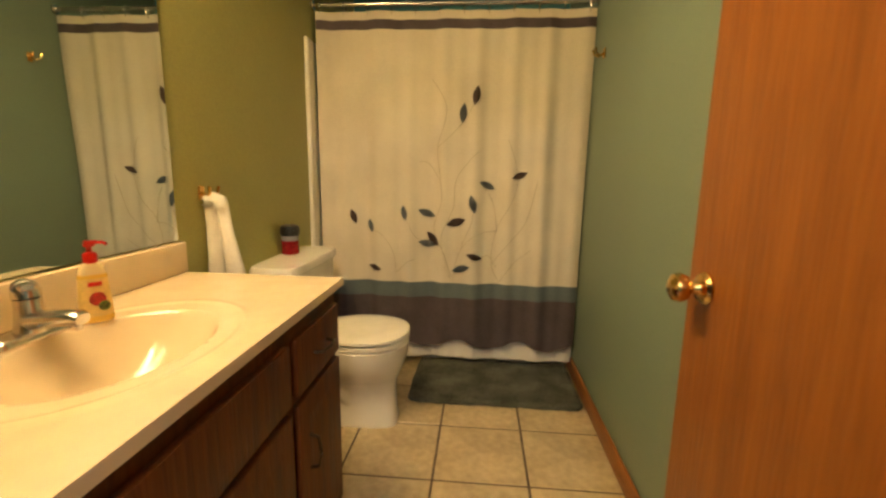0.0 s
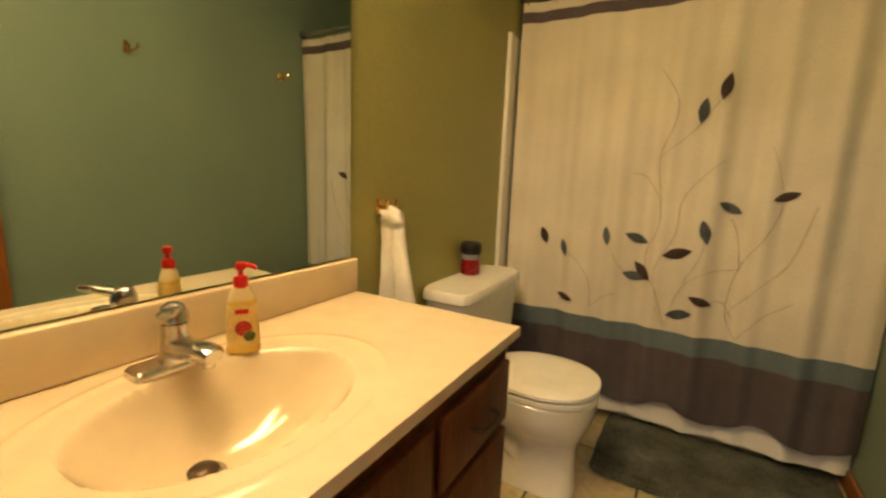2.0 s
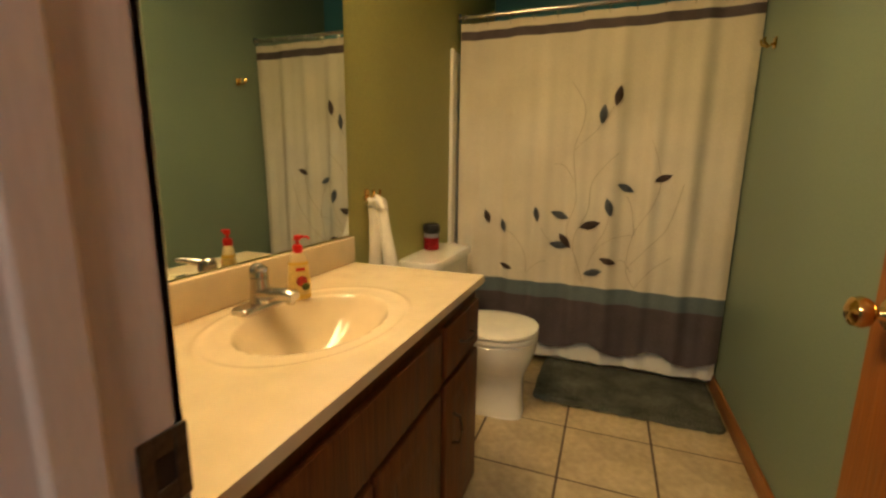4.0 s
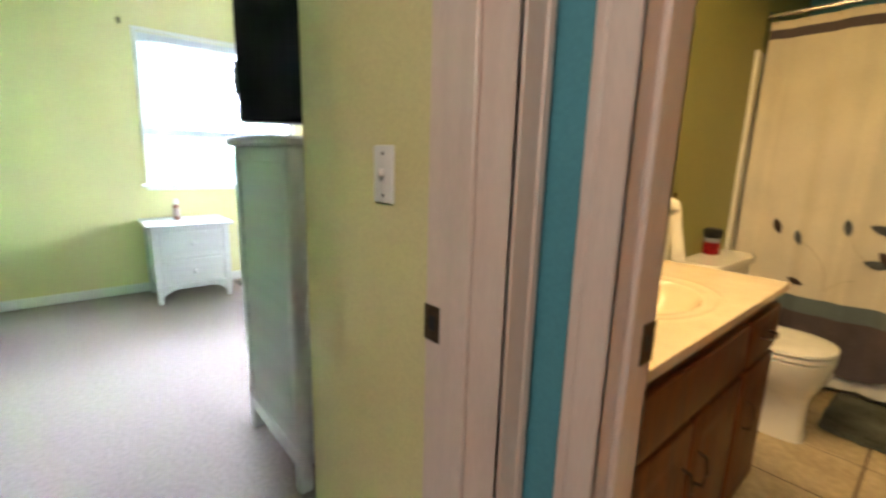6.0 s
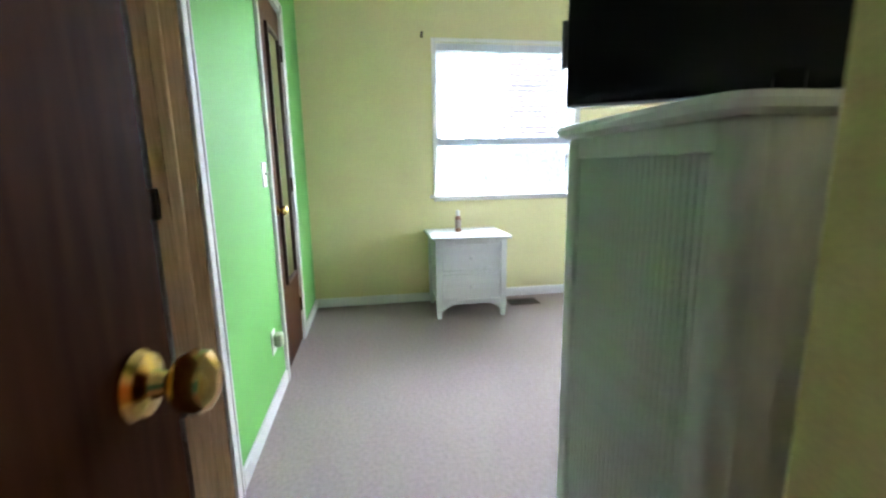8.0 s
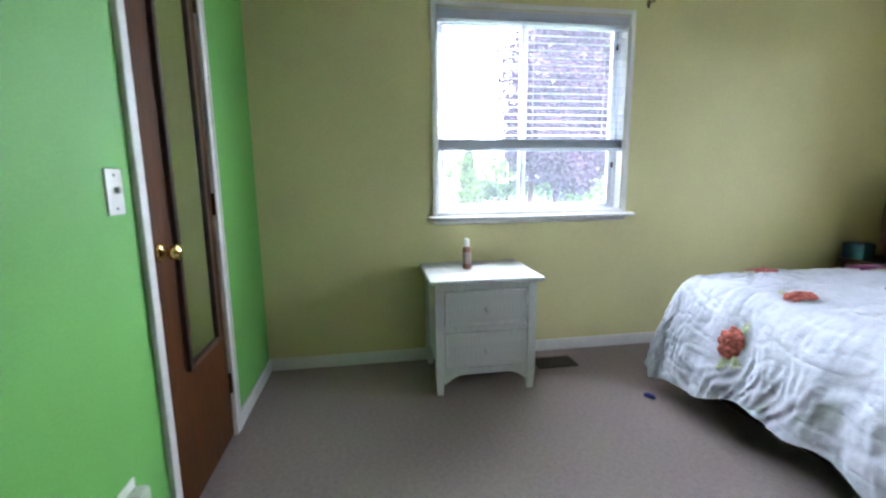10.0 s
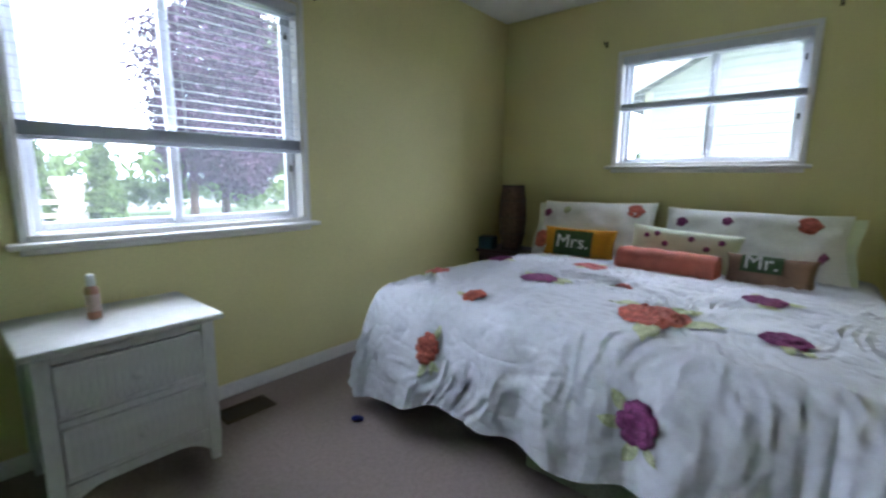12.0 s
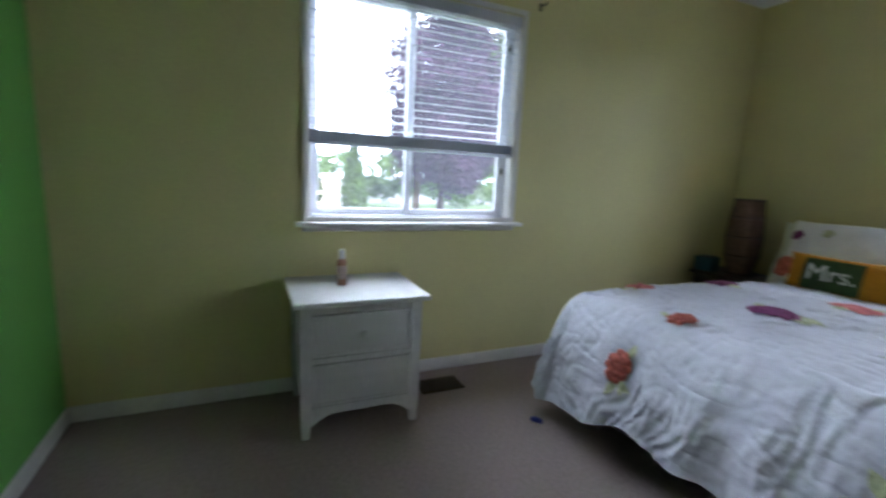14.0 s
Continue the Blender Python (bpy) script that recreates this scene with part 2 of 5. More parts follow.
def tube(pts, rad, n=8, bm=None):
    """A round bar along a line of points; rad a number or one for each point."""
    pts = [Vector(p) for p in pts]
    rings = []
    for i, p in enumerate(pts):
        d = (pts[min(i + 1, len(pts) - 1)] - pts[max(i - 1, 0)]).normalized()
        u = d.cross(Vector((0, 0, 1)) if abs(d.z) < .9 else Vector((1, 0, 0))).normalized()
        w = d.cross(u)
        r = rad[i] if isinstance(rad, (list, tuple)) else rad
        rings.append([p + r * (math.cos(2 * math.pi * k / n) * u + math.sin(2 * math.pi * k / n) * w) for k in range(n)])
    return loft(rings, bm)


def grid(f, nu, nv, bm=None):
    bm = bm or B()
    v = [[bm.verts.new(f(i / nu, j / nv)) for j in range(nv + 1)] for i in range(nu + 1)]
    for i in range(nu):
        for j in range(nv):
            bm.faces.new((v[i][j], v[i + 1][j], v[i + 1][j + 1], v[i][j + 1]))
    return bm


def mesh(name, bm, mat, smooth=True):
    bmesh.ops.recalc_face_normals(bm, faces=bm.faces)
    me = bpy.data.meshes.new(name)
    bm.to_mesh(me)
    bm.free()
    me.materials.append(mat)
    if smooth:
        me.shade_smooth()
        me.set_sharp_from_angle(angle=radians(38))
    return me


def part(name, bm, mat, parent, label="", smooth=True):
    ob = new(name, mesh(name, bm, mat, smooth))
    ob.parent = parent
    if label:
        tagged(ob, label)
    return ob


def thing(name, label, category, m=None, group="", kind=""):
    ob = new(name)
    ob.empty_display_size = .1
    if m is not None:
        ob.matrix_world = m
    return tagged(ob, label, category, group, kind)


def solid(name, bm, mat, label, category, m=None, group="", kind=""):
    ob = new(name, mesh(name, bm, mat))
    if m is not None:
        ob.matrix_world = m
    return tagged(ob, label, category, group, kind)


def structure(name, boxes, mat, label):
    bm = B()
    for a, b in boxes:
        add_box(bm, a, b)
    ob = new(name, mesh(name, bm, mat, False))
    return tagged(ob, label, name.split("_")[0], kind="structure")


# ---- setting ----
H = 2.5
structure("floor", [((-5.1, -2.2, -.12), (-1.6, 3.5, 0)), ((-1.6, -2.2, -.12), (1.3, .18, 0))], M_CARPET, "beige cut-pile carpet over bedroom and hall")
floor_bath = structure("floor_bath", [((-1.6, .18, -.12), (.12, 3.3, -.004))], M_GROUT, "square cream ceramic tiles with dark grout")
structure("ceiling", [((-5.1, -2.2, H), (1.3, 3.5, H + .1))], M_CEIL, "white textured ceiling")
structure("wall_west", [((-5.1, -2.2, 0), (-4.94, .075, H)), ((-5.1, 1.26, 0), (-4.94, 3.5, H)), ((-5.1, .075, 0), (-4.94, 1.26, .875)), ((-5.1, .075, 2.07), (-4.94, 1.26, H))],
          M_YEL, "pale yellow painted bedroom wall with a window")
structure("wall_north", [((-4.94, 3.358, 0), (-3.905, 3.5, H)), ((-2.78, 3.358, 0), (-1.66, 3.5, H)), ((-3.905, 3.358, 0), (-2.78, 3.5, 1.235)), ((-3.905, 3.358, 2.07), (-2.78, 3.5, H))],
          M_YEL, "pale yellow painted bedroom wall behind the bed")
structure("wall_south", [((-4.94, -1.07, 0), (-4.285, -.95, H)), ((-3.705, -1.07, 0), (-2.79, -.95, H)), ((-2.03, -1.07, 0), (-1.135, -.95, H)),
                         ((-4.285, -1.07, 2.05), (-3.705, -.95, H)), ((-2.79, -1.07, 2.05), (-2.03, -.95, H))], M_GRN, "bright green painted accent wall with two doorways")
structure("wall_closet", [((-4.94, -2.2, 0), (-1.05, -2.1, H)), ((-3.3, -2.1, 0), (-3.2, -1.07, H)), ((-1.19, -2.1, 0), (-1.05, -1.6, H))], M_CEIL, "plain white closet walls")
structure("wall_east", [((-1.80, .06, 0), (-1.66, 3.358, H)), ((-1.66, .06, 0), (-1.19, .24, H))], M_YEL, "pale yellow wall beside the bedroom door")
structure("wall_hall_west", [((-1.135, -1.6, 0), (-1.05, -.67, H)), ((-1.19, .06, 0), (-1.05, .24, H)), ((-1.19, -.60, 2.05), (-1.05, .06, H)), ((-1.135, -.67, 2.05), (-1.05, -.60, H))], M_TEAL, "teal painted hall wall with the bedroom doorway")
structure("wall_hall_north", [((-1.05, .118, 0), (-.925, .18, H)), ((-.125, .118, 0), (1.2, .18, H)), ((-.925, .118, 2.05), (-.125, .18, H))], M_TEAL, "teal painted hall wall with the bathroom doorway")
structure("wall_hall_south", [((-1.19, -1.7, 0), (1.3, -1.6, H)), ((1.2, -1.6, 0), (1.3, .18, H))], M_TEAL, "teal painted hall walls")
structure("wall_bath_front", [((-1.425, .18, 0), (-.925, .24, H)), ((-.125, .18, 0), (.0, .24, H)), ((-.925, .18, 2.05), (-.125, .24, H))], M_SAGE, "sage painted wall inside the bathroom door")
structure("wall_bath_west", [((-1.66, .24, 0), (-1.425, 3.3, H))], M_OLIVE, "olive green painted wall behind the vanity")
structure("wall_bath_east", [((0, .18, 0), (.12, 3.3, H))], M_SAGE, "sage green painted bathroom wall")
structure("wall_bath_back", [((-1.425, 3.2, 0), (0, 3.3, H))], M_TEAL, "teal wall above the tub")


def skirting(name, boxes, mat, label):
    bm = B()
    for a, b in boxes:
        add_box(bm, a, b, .006, 2)
    ob = new(name, mesh(name, bm, mat))
    tagged(ob, label, "baseboard", kind="structure")


skirting("baseboard", [((-4.94, -.938, 0), (-4.925, 3.358, .075)), ((-4.94, -.95, 0), (-4.325, -.935, .075)), ((-3.655, -.95, 0), (-2.845, -.935, .075)),
                       ((-4.925, 3.343, 0), (-1.80, 3.358, .075)), ((-1.98, -.95, 0), (-1.135, -.935, .075))], M_TRIM, "low white painted baseboard")
skirting("baseboard", [((-.014, .26, 0), (0, 2.565, .085))], M_BASEW, "stained wood baseboard in the bathroom")


def casing(name, axis, face, out, a, b, top, mat, label, w=.062):
    """Flat trim with a raised outer edge round a doorway; axis: the wall's normal, face: its plane, out: which way it stands proud."""
    bm = B()

    def strip(p, q, z0, z1, d):
        lo, hi = sorted((face, face + out * d))
        if axis == "x":
            add_box(bm, (lo, p, z0), (hi, q, z1), .003)
        else:
            add_box(bm, (p, lo, z0), (q, hi, z1), .003)
    for s, e in ((-1, a), (1, b)):
        o = e + s * w
        strip(*sorted((e, e + s * w * .97)), 0, top, .013)
        strip(*sorted((e + s * w * .70, o)), -.001, top + w, .017)
    strip(a, b, top, top + w * .68, .0125)
    strip(a - w * .3, b + w * .3, top + w * .68, top + w, .0165)
    ob = new(name, mesh(name, bm, mat))
    return tagged(ob, label, "door trim", kind="structure")


def lining(name, axis, lo, hi, a, b, top, mat, label, t=.015, stop=None, lo_a=None):
    bm = B()
    for k, (p, q, z0, z1) in enumerate(((a - t, a, 0, top), (b, b + t, 0, top), (a - t, b + t, top, top + t))):
        l0 = lo_a if lo_a and k != 1 else lo
        add_box(bm, *(((l0, p, z0), (hi, q, z1)) if axis == "x" else ((p, l0, z0), (q, hi, z1))), .002)
    if stop:
        for p, q in (((b - .012, b),) if lo_a else ((a, a + .012), (b - .012, b))):
            add_box(bm, *(((stop, p, 0), (stop + .036, q, top - .012)) if axis == "x" else ((p, stop, 0), (q, stop + .036, top - .012))), .003)
    ob = new(name, mesh(name, bm, mat))
    return tagged(ob, label, "door frame", kind="structure")


casing("trim", "x", -1.05, 1, -.655, .045, 2.035, M_CASING, "pale painted casing round the bedroom doorway")
lining("trim", "x", -1.235, -1.036, -.655, .045, 2.035, M_CASING, "pale painted bedroom door jamb", stop=-1.15, lo_a=-1.13)
casing("trim", "y", .118, -1, -.91, -.14, 2.035, M_CASING, "pale painted casing round the bathroom doorway")
casing("trim", "y", .24, 1, -.91, -.14, 2.035, M_CASING, "pale casing inside the bathroom doorway", w=.05)
lining("trim", "y", .106, .252, -.91, -.14, 2.035, M_CASING, "pale painted bathroom door jamb", stop=.15)
casing("trim", "y", -.95, 1, -4.27, -3.72, 2.035, M_TRIM, "white casing round the mirrored closet door", w=.05)
lining("trim", "y", -1.07, -.952, -4.27, -3.72, 2.035, M_TRIM, "white closet door jamb")
casing("trim", "y", -.95, 1, -2.775, -2.045, 2.035, M_TRIM, "white casing round a second doorway", w=.055)
lining("trim", "y", -1.075, -.952, -2.775, -2.045, 2.035, M_PINE, "pale pine jamb of a second doorway", stop=-1.03)


# ---- doors ----
def knob(parent, m, mat=M_BRASS):
    """A round knob on a rosette, standing out along its own z."""
    return part("door_knob", lathe([(.028, 0), (.029, .004), (.025, .010), (.012, .014), (.009, .024), (.013, .028), (.022, .034), (.0265, .045), (.0235, .056), (.013, .062), (.005, .063)], 24, None, m),
                mat, parent, "round polished brass knob")


def door(name, m, w, mat, label, h=2.02, knob_z=.91, knob_in=.062, hinges=True):
    """A flush door: local x from the hinge to the free edge, y its thickness, z up."""
    d = thing(name, label, "door", m, kind="structure")
    leaf = part("leaf", bx((.003, -.0175, .012), (w, .0175, h), .002), mat, d)
    for s, r in ((1, -90), (-1, 90)):
        knob(d, pose(w - knob_in, s * .0175, knob_z, r))
    part("latch_plate", bx((w - .0005, -.011, knob_z - .028), (w + .0012, .011, knob_z + .028)), M_BRASS, d, "small brass latch plate")
    if hinges:
        for z in (.25, 1.03, 1.81):
            part("hinge", lathe([(.006, -.045), (.007, -.044), (.007, .044), (.006, .045)], 10, None, pose(0, -.02, z)), M_BRONZE, d, "dark bronze hinge barrel")
    return d


door("door_1", pose(-.128, .255, 0, 0, 0, 90), .695, M_DOOR, "orange-stained wood bathroom door standing open")
door("door_2", pose(-1.152, -.665, 0, 0, 0, 178.6), .65, M_DOORD, "dark brown wood bedroom door standing open", knob_z=.955)
d4 = door("door_4", pose(-2.765, -1.10, 0, 0, 0, -82), .70, M_DOOR, "orange-stained wood door swung into the closet", hinges=False)
for z in (.40, 1.03, 1.81):
    hb = part("hinge", bx((-.012, -.004, z - .045), (.012, .022, z + .045), .003), M_BRONZE, d4, "dark bronze butt hinge")
    hb.matrix_local = pose(.0, .0, 0, 0, 0, 82) @ pose(.002, .02, 0)

closet = door("door_3", pose(-4.267, -.9705, 0, 0, 0, 0), .545, M_CLOSET, "brown wood closet door with a narrow dark-framed mirror", hinges=False)
for z in (.25, 1.03, 1.80):
    part("hinge", bx((-.012, .012, z - .045), (.010, .030, z + .045), .004), M_BRONZE, closet, "dark bronze hinge")
mf = B()
for a, b in (((.09, .0175, .48), (.115, .034, 1.87)), ((.365, .0175, .48), (.39, .034, 1.87)), ((.115, .0175, .48), (.365, .034, .505)), ((.115, .0175, 1.845), (.365, .034, 1.87))):
    add_box(mf, a, b, .003)
part("mirror_frame", mf, M_DARKW, closet, "narrow dark wood mirror frame")
part("mirror_glass", bx((.114, .0178, .504), (.366, .024, 1.846)), M_MIRROR, closet, "tall narrow mirror")


def strike_plate(label, m):
    """A latch plate let into a jamb; local x across, -y out of the jamb, z up."""
    sp = thing("strike_plate", label, "strike plate", m)
    bm = B()
    for a, b in (((-.02, -.0025, -.034), (-.008, .001, .034)), ((.010, -.0025, -.034), (.022, .001, .034)), ((-.008, -.0025, -.034), (.010, .001, -.014)), ((-.008, -.0025, .014), (.010, .001, .034))):
        add_box(bm, a, b, .0008)
    part("plate", bm, M_BRONZE, sp)
    # black filler in the cut-out, coloured as the shade of a latch hole
    part("hole_shade", bx((-.008, -.0008, -.014), (.010, .001, .014)), M_BLACK, sp)


strike_plate("dark bronze strike plate on the bedroom door jamb", pose(-1.216, .045, .865))
strike_plate("dark bronze strike plate on the bathroom door jamb", pose(-.91, .230, .885, 0, 0, 90))


def wall_plate(name, label, m, outlet=False):
    """A switch or socket plate; local x across, y out of the wall, z up."""
    t = thing(name, label, "outlet" if outlet else "light switch", m)
    part("plate", bx((-.036, 0, -.058), (.036, .006, .058), .003, 2), M_WHITEP, t)
    if outlet:
        for z in (-.02, .02):
            part("socket", lathe([(.014, 0), (.014, .003), (.012, .004)], 16, None, pose(0, .0055, z, -90)), M_WHITEP, t)
        part("plug_in_freshener", bx((-.024, .010, -.02), (.030, .05, .045), .012, 3), M_PALEG, t, "pale green plug-in air freshener")
    else:
        part("toggle", bx((-.005, .005, -.004), (.005, .018, .012), .002), M_WHITEP, t)
        for z in (-.042, .042):
            part("screw", lathe([(.004, 0), (.003, .0015)], 8, None, pose(0, .006, z, -90)), M_METAL, t)
    return t


wall_plate("light_switch", "white toggle switch plate on the yellow wall", pose(-1.395, .06, 1.125, 0, 0, 180))
wall_plate("light_switch", "white toggle switch plate on the green wall", pose(-3.58, -.95, 1.10))
wall_plate("outlet", "white wall outlet with a plug-in air freshener", pose(-3.46, -.95, .31), True)


# ---- windows ----
def window(name, m, w, z0, z1, mull, label, rail0, rail1, sill_ext):
    """A two-part slider set in a wall: local x across, y out of the room, z up; the room's face is y = 0."""
    t = thing(name, label, "window", m, kind="structure")

    def frame_ring(a, b, c, d, y0, y1, k, bev=.003):
        bm = B()
        for p, q in (((a, y0, c), (a + k, y1, d)), ((b - k, y0, c), (b, y1, d)), ((a + k, y0, c), (b - k, y1, c + k)), ((a + k, y0, d - k), (b - k, y1, d))):
            add_box(bm, p, q, bev)
        return bm
    part("window_frame", frame_ring(.001, w - .001, z0, z1 - .001, .07, .14, .03), M_VINYL, t)
    part("window_jamb", frame_ring(.0005, w - .0005, z0, z1 - .0005, -.002, .07, .010), M_TRIM, t)
    part("window_trim", frame_ring(-.028, w + .028, z0 - .002, z1 + .03, -.014, .0, .027, .003), M_TRIM, t, "narrow white painted trim")
    for i, (a, b, y) in enumerate(((.03, mull + .025, .105), (mull - .025, w - .03, .078))):
        s = part("sash", frame_ring(a, b, z0 + .03, z1 - .03, y, y + .026, .032), M_VINYL, t, "white vinyl sliding sash")
        g = part("pane", bx((a + .03, y + .010, z0 + .06), (b - .03, y + .014, z1 - .06)), M_GLASS, s, smooth=False)
        g.visible_shadow = False
    for z in (z0 + .30, z1 - .16):
        part("latch", bx((mull - .008, .060, z - .022), (mull + .008, .078, z + .022), .004), M_VINYL, t)
        part("latch", bx((w - .044, .060, z - .018), (w - .032, .078, z + .018), .003), M_METAL, t)
    part("window_sill", bx((-.028 - sill_ext, -.062, z0 - .022), (w + .028 + sill_ext, .14, z0), .006, 2), M_TRIM, t, "white painted sill with a rounded nose")
    part("apron", bx((-.028, -.012, z0 - .05), (w + .028, -.001, z0 - .022), .003), M_TRIM, t)
    bl = thing("window_blind", "white horizontal blind drawn halfway up " + name.replace("_", " "), "window blind", m)
    part("headrail", bx((.012, -.010, z1 - .062), (w - .012, .05, z1 - .012), .004, 2), M_SLAT, bl)
    n = int((z1 - .05 - rail1) / .041)
    sl = mesh("slat", bx((.008, -.018, -.0011), (w - .008, .018, .0011), .0008, 1, Matrix.Rotation(radians(12), 4, 'X')), M_SLAT)
    for i in range(n):
        o = new("slat", sl)
        o.parent = bl
        o.location = (0, .03, rail1 + .022 + i * .041)
    for i in range(9):
        o = new("slat", sl)
        o.parent = bl
        o.matrix_local = pose(0, .03, rail0 + .022 + i * (rail1 - rail0 - .02) / 9, -20)
    part("bottom_rail", bx((.006, .006, rail0), (w - .006, .054, rail0 + .017), .004, 2), M_SLAT, bl)
    for x in (.14, w * .5, w - .14):
        part("ladder_cord", tube([(x, .03, rail0 + .01), (x, .03, z1 - .04)], .0012, 5), M_SLAT, bl)
    return t


window("window_1", pose(-4.94, .075, 0, 0, 0, 90), 1.185, .897, 2.07, .555, "white vinyl slider window over the nightstand", 1.282, 1.352, .035)
window("window_2", pose(-3.905, 3.358, 0), 1.125, 1.257, 2.07, .60, "white vinyl slider window over the bed", 1.672, 1.718, .035)


def rod_bracket(m):
    b = thing("curtain_rod_bracket", "small bronze curtain rod bracket with no rod", "bracket", m, group="empty rod brackets")
    part("base_plate", bx((-.010, -.004, -.022), (.010, .0, .022), .002), M_BRONZE, b)
    part("arm", tube([(0, -.002, .004), (0, -.035, .002), (0, -.052, -.004), (0, -.06, .012)], .005, 8), M_BRONZE, b)
    return b


for m in (pose(-4.94, -.024, 2.12, 0, 0, 90), pose(-4.94, 1.37, 2.14, 0, 0, 90), pose(-4.03, 3.358, 2.17), pose(-2.687, 3.358, 2.17)):
    rod_bracket(m)


# ---- bathroom ----
def flow(x, z=1.0):
    """How far the shower curtain's folds stand out at x."""
    return .009 * math.sin(x * 37 + .6 * math.sin(z * 1.4)) + .004 * math.sin(x * 71 + 1.3) + .011 * math.sin(x * 17 + 2 + z) + .006 * noise.noise((x * 9, z * 1.3, 2))


CY = 2.43
curtain = thing("shower_curtain", "cream fabric shower curtain with slate and plum leaf branches", "shower curtain", pose(0, 0, 0))


def sheet(z0, z1, off=0.0, x0=-1.405, x1=-.007, wave0=None, nz=14):
    def f(u, v):
        x = x0 + (x1 - x0) * u
        lo = z0 + (wave0(x) if wave0 else 0)
        z = lo + (z1 - lo) * v
        k = 1 - .45 * max(0, (z - 1.2)) / .7
        return Vector((x, CY - off + k * flow(x, z) + .02 * (1.9 - z) * .3, z))
    return grid(f, 230, nz)


part("cloth", sheet(.505, 1.812, nz=30), M_CLOTH, curtain)
part("top_ruffle", sheet(1.858, 1.898, 0, wave0=None), M_CLOTH, curtain)
part("dark_stripe", sheet(1.812, 1.858, .001), M_BAND2, curtain, "plum brown stripe near the top hem")
part("liner_hem", sheet(.06, .30, -.03, nz=8), M_WHITEC, curtain, "white liner showing below the hem")
part("slate_band", sheet(.42, .505, .001), M_BAND1, curtain, "slate blue band")
part("plum_band", sheet(.150, .42, .0, wave0=lambda x: .026 * math.sin(x * 18.5 + 1)), M_BAND2, curtain, "plum brown bottom band")


def on_cloth(x, z, off=.005):
    k = 1 - .45 * max(0, (z - 1.2)) / .7
    return Vector((x, CY + k * flow(x, z) + .02 * (1.9 - z) * .3 - off, z))


def cloth_leaf(x, z, length, ang, mat):
    ca, sa = math.cos(radians(ang)), math.sin(radians(ang))
    x -= .03

    def f(u, v):
        s = (u - .5) * length
        wd = .40 * length * (math.sin(math.pi * min(max(u, .001), .999)) ** .9) * (v - .5)
        return on_cloth(x + s * ca - wd * sa, z + s * sa + wd * ca, .006)
    bm = grid(f, 14, 6)
    bmesh.ops.solidify(bm, geom=bm.faces[:], thickness=.0015)
    part("leaf", bm, mat, curtain)


def cloth_stem(pts, mat, r=.0015):
    """A sewn line through a few points, smoothed."""
    p = [Vector((a - .03, b)) for a, b in pts]
    out = []
    for i in range(len(p) - 1):
        p0, p1, p2, p3 = p[max(i - 1, 0)], p[i], p[i + 1], p[min(i + 2, len(p) - 1)]
        for k in range(9):
            t = k / 9
            q = .5 * (2 * p1 + (p2 - p0) * t + (2 * p0 - 5 * p1 + 4 * p2 - p3) * t * t + (3 * p1 - p0 - 3 * p2 + p3) * t ** 3)
            out.append(on_cloth(q.x, q.y, .0045))
    out.append(on_cloth(p[-1].x, p[-1].y, .0045))
    part("stem", tube(out, r, 5), mat, curtain)


LEAVES = [(-1.20, .862, .085, 108, 1), (-1.108, .812, .08, 105, 0), (-.921, .887, .085, 100, 0), (-.799, .888, .10, 160, 0), (-.64, .843, .11, 17, 1), (-.765, .748, .10, 130, 1),
          (-.795, .722, .10, 170, 0), (-.552, .941, .10, 105, 0), (-.478, 1.041, .09, 155, 0), (-.312, 1.094, .085, 22, 1), (-.612, 1.407, .10, 85, 0), (-.547, 1.493, .10, 80, 1),
          (-1.085, .58, .08, 165, 1), (-.538, .657, .09, 165, 1), (-.609, .588, .10, 15, 0)]
for x, z, ln, a, d in LEAVES:
    cloth_leaf(x, z, ln, a, M_LEAFD if d else M_LEAFB)
cloth_stem([(-.653, .515), (-.70, .66), (-.76, .80), (-.72, .95), (-.725, 1.06), (-.745, 1.23), (-.705, 1.36), (-.705, 1.46), (-.775, 1.575)], M_STEM)
cloth_stem([(-.653, .515), (-.72, .74), (-.655, .92), (-.645, 1.06), (-.58, 1.16), (-.52, 1.22)], M_STEMP)
cloth_stem([(-.745, 1.23), (-.63, 1.34), (-.56, 1.45)], M_STEMP)
cloth_stem([(-.725, 1.06), (-.79, 1.15), (-.84, 1.16)], M_STEMP)
cloth_stem([(-.653, .515), (-.62, .68), (-.54, .77), (-.43, .80)], M_STEM)
cloth_stem([(-.61, .72), (-.56, .83), (-.55, .90)], M_STEM)
cloth_stem([(-.40, .515), (-.445, .62), (-.425, .80), (-.35, .95), (-.32, 1.06), (-.345, 1.19), (-.377, 1.275)], M_STEM)
cloth_stem([(-.42, .80), (-.44, .93), (-.47, 1.0)], M_STEM)
cloth_stem([(-.44, .62), (-.36, .73), (-.27, .85), (-.22, 1.065)], M_STEM)
cloth_stem([(-.40, .515), (-.33, .62), (-.24, .70)], M_STEM)
cloth_stem([(-.42, .60), (-.46, .66), (-.50, .655)], M_STEM)
cloth_stem([(-.77, .70), (-.86, .76), (-.90, .84)], M_STEM)
cloth_stem([(-.967, .553), (-.98, .67), (-1.04, .76), (-1.09, .79)], M_STEM)
cloth_stem([(-.967, .553), (-.90, .62), (-.86, .63)], M_STEMP)
cloth_stem([(-.70, .60), (-.66, .515)], M_STEMP)

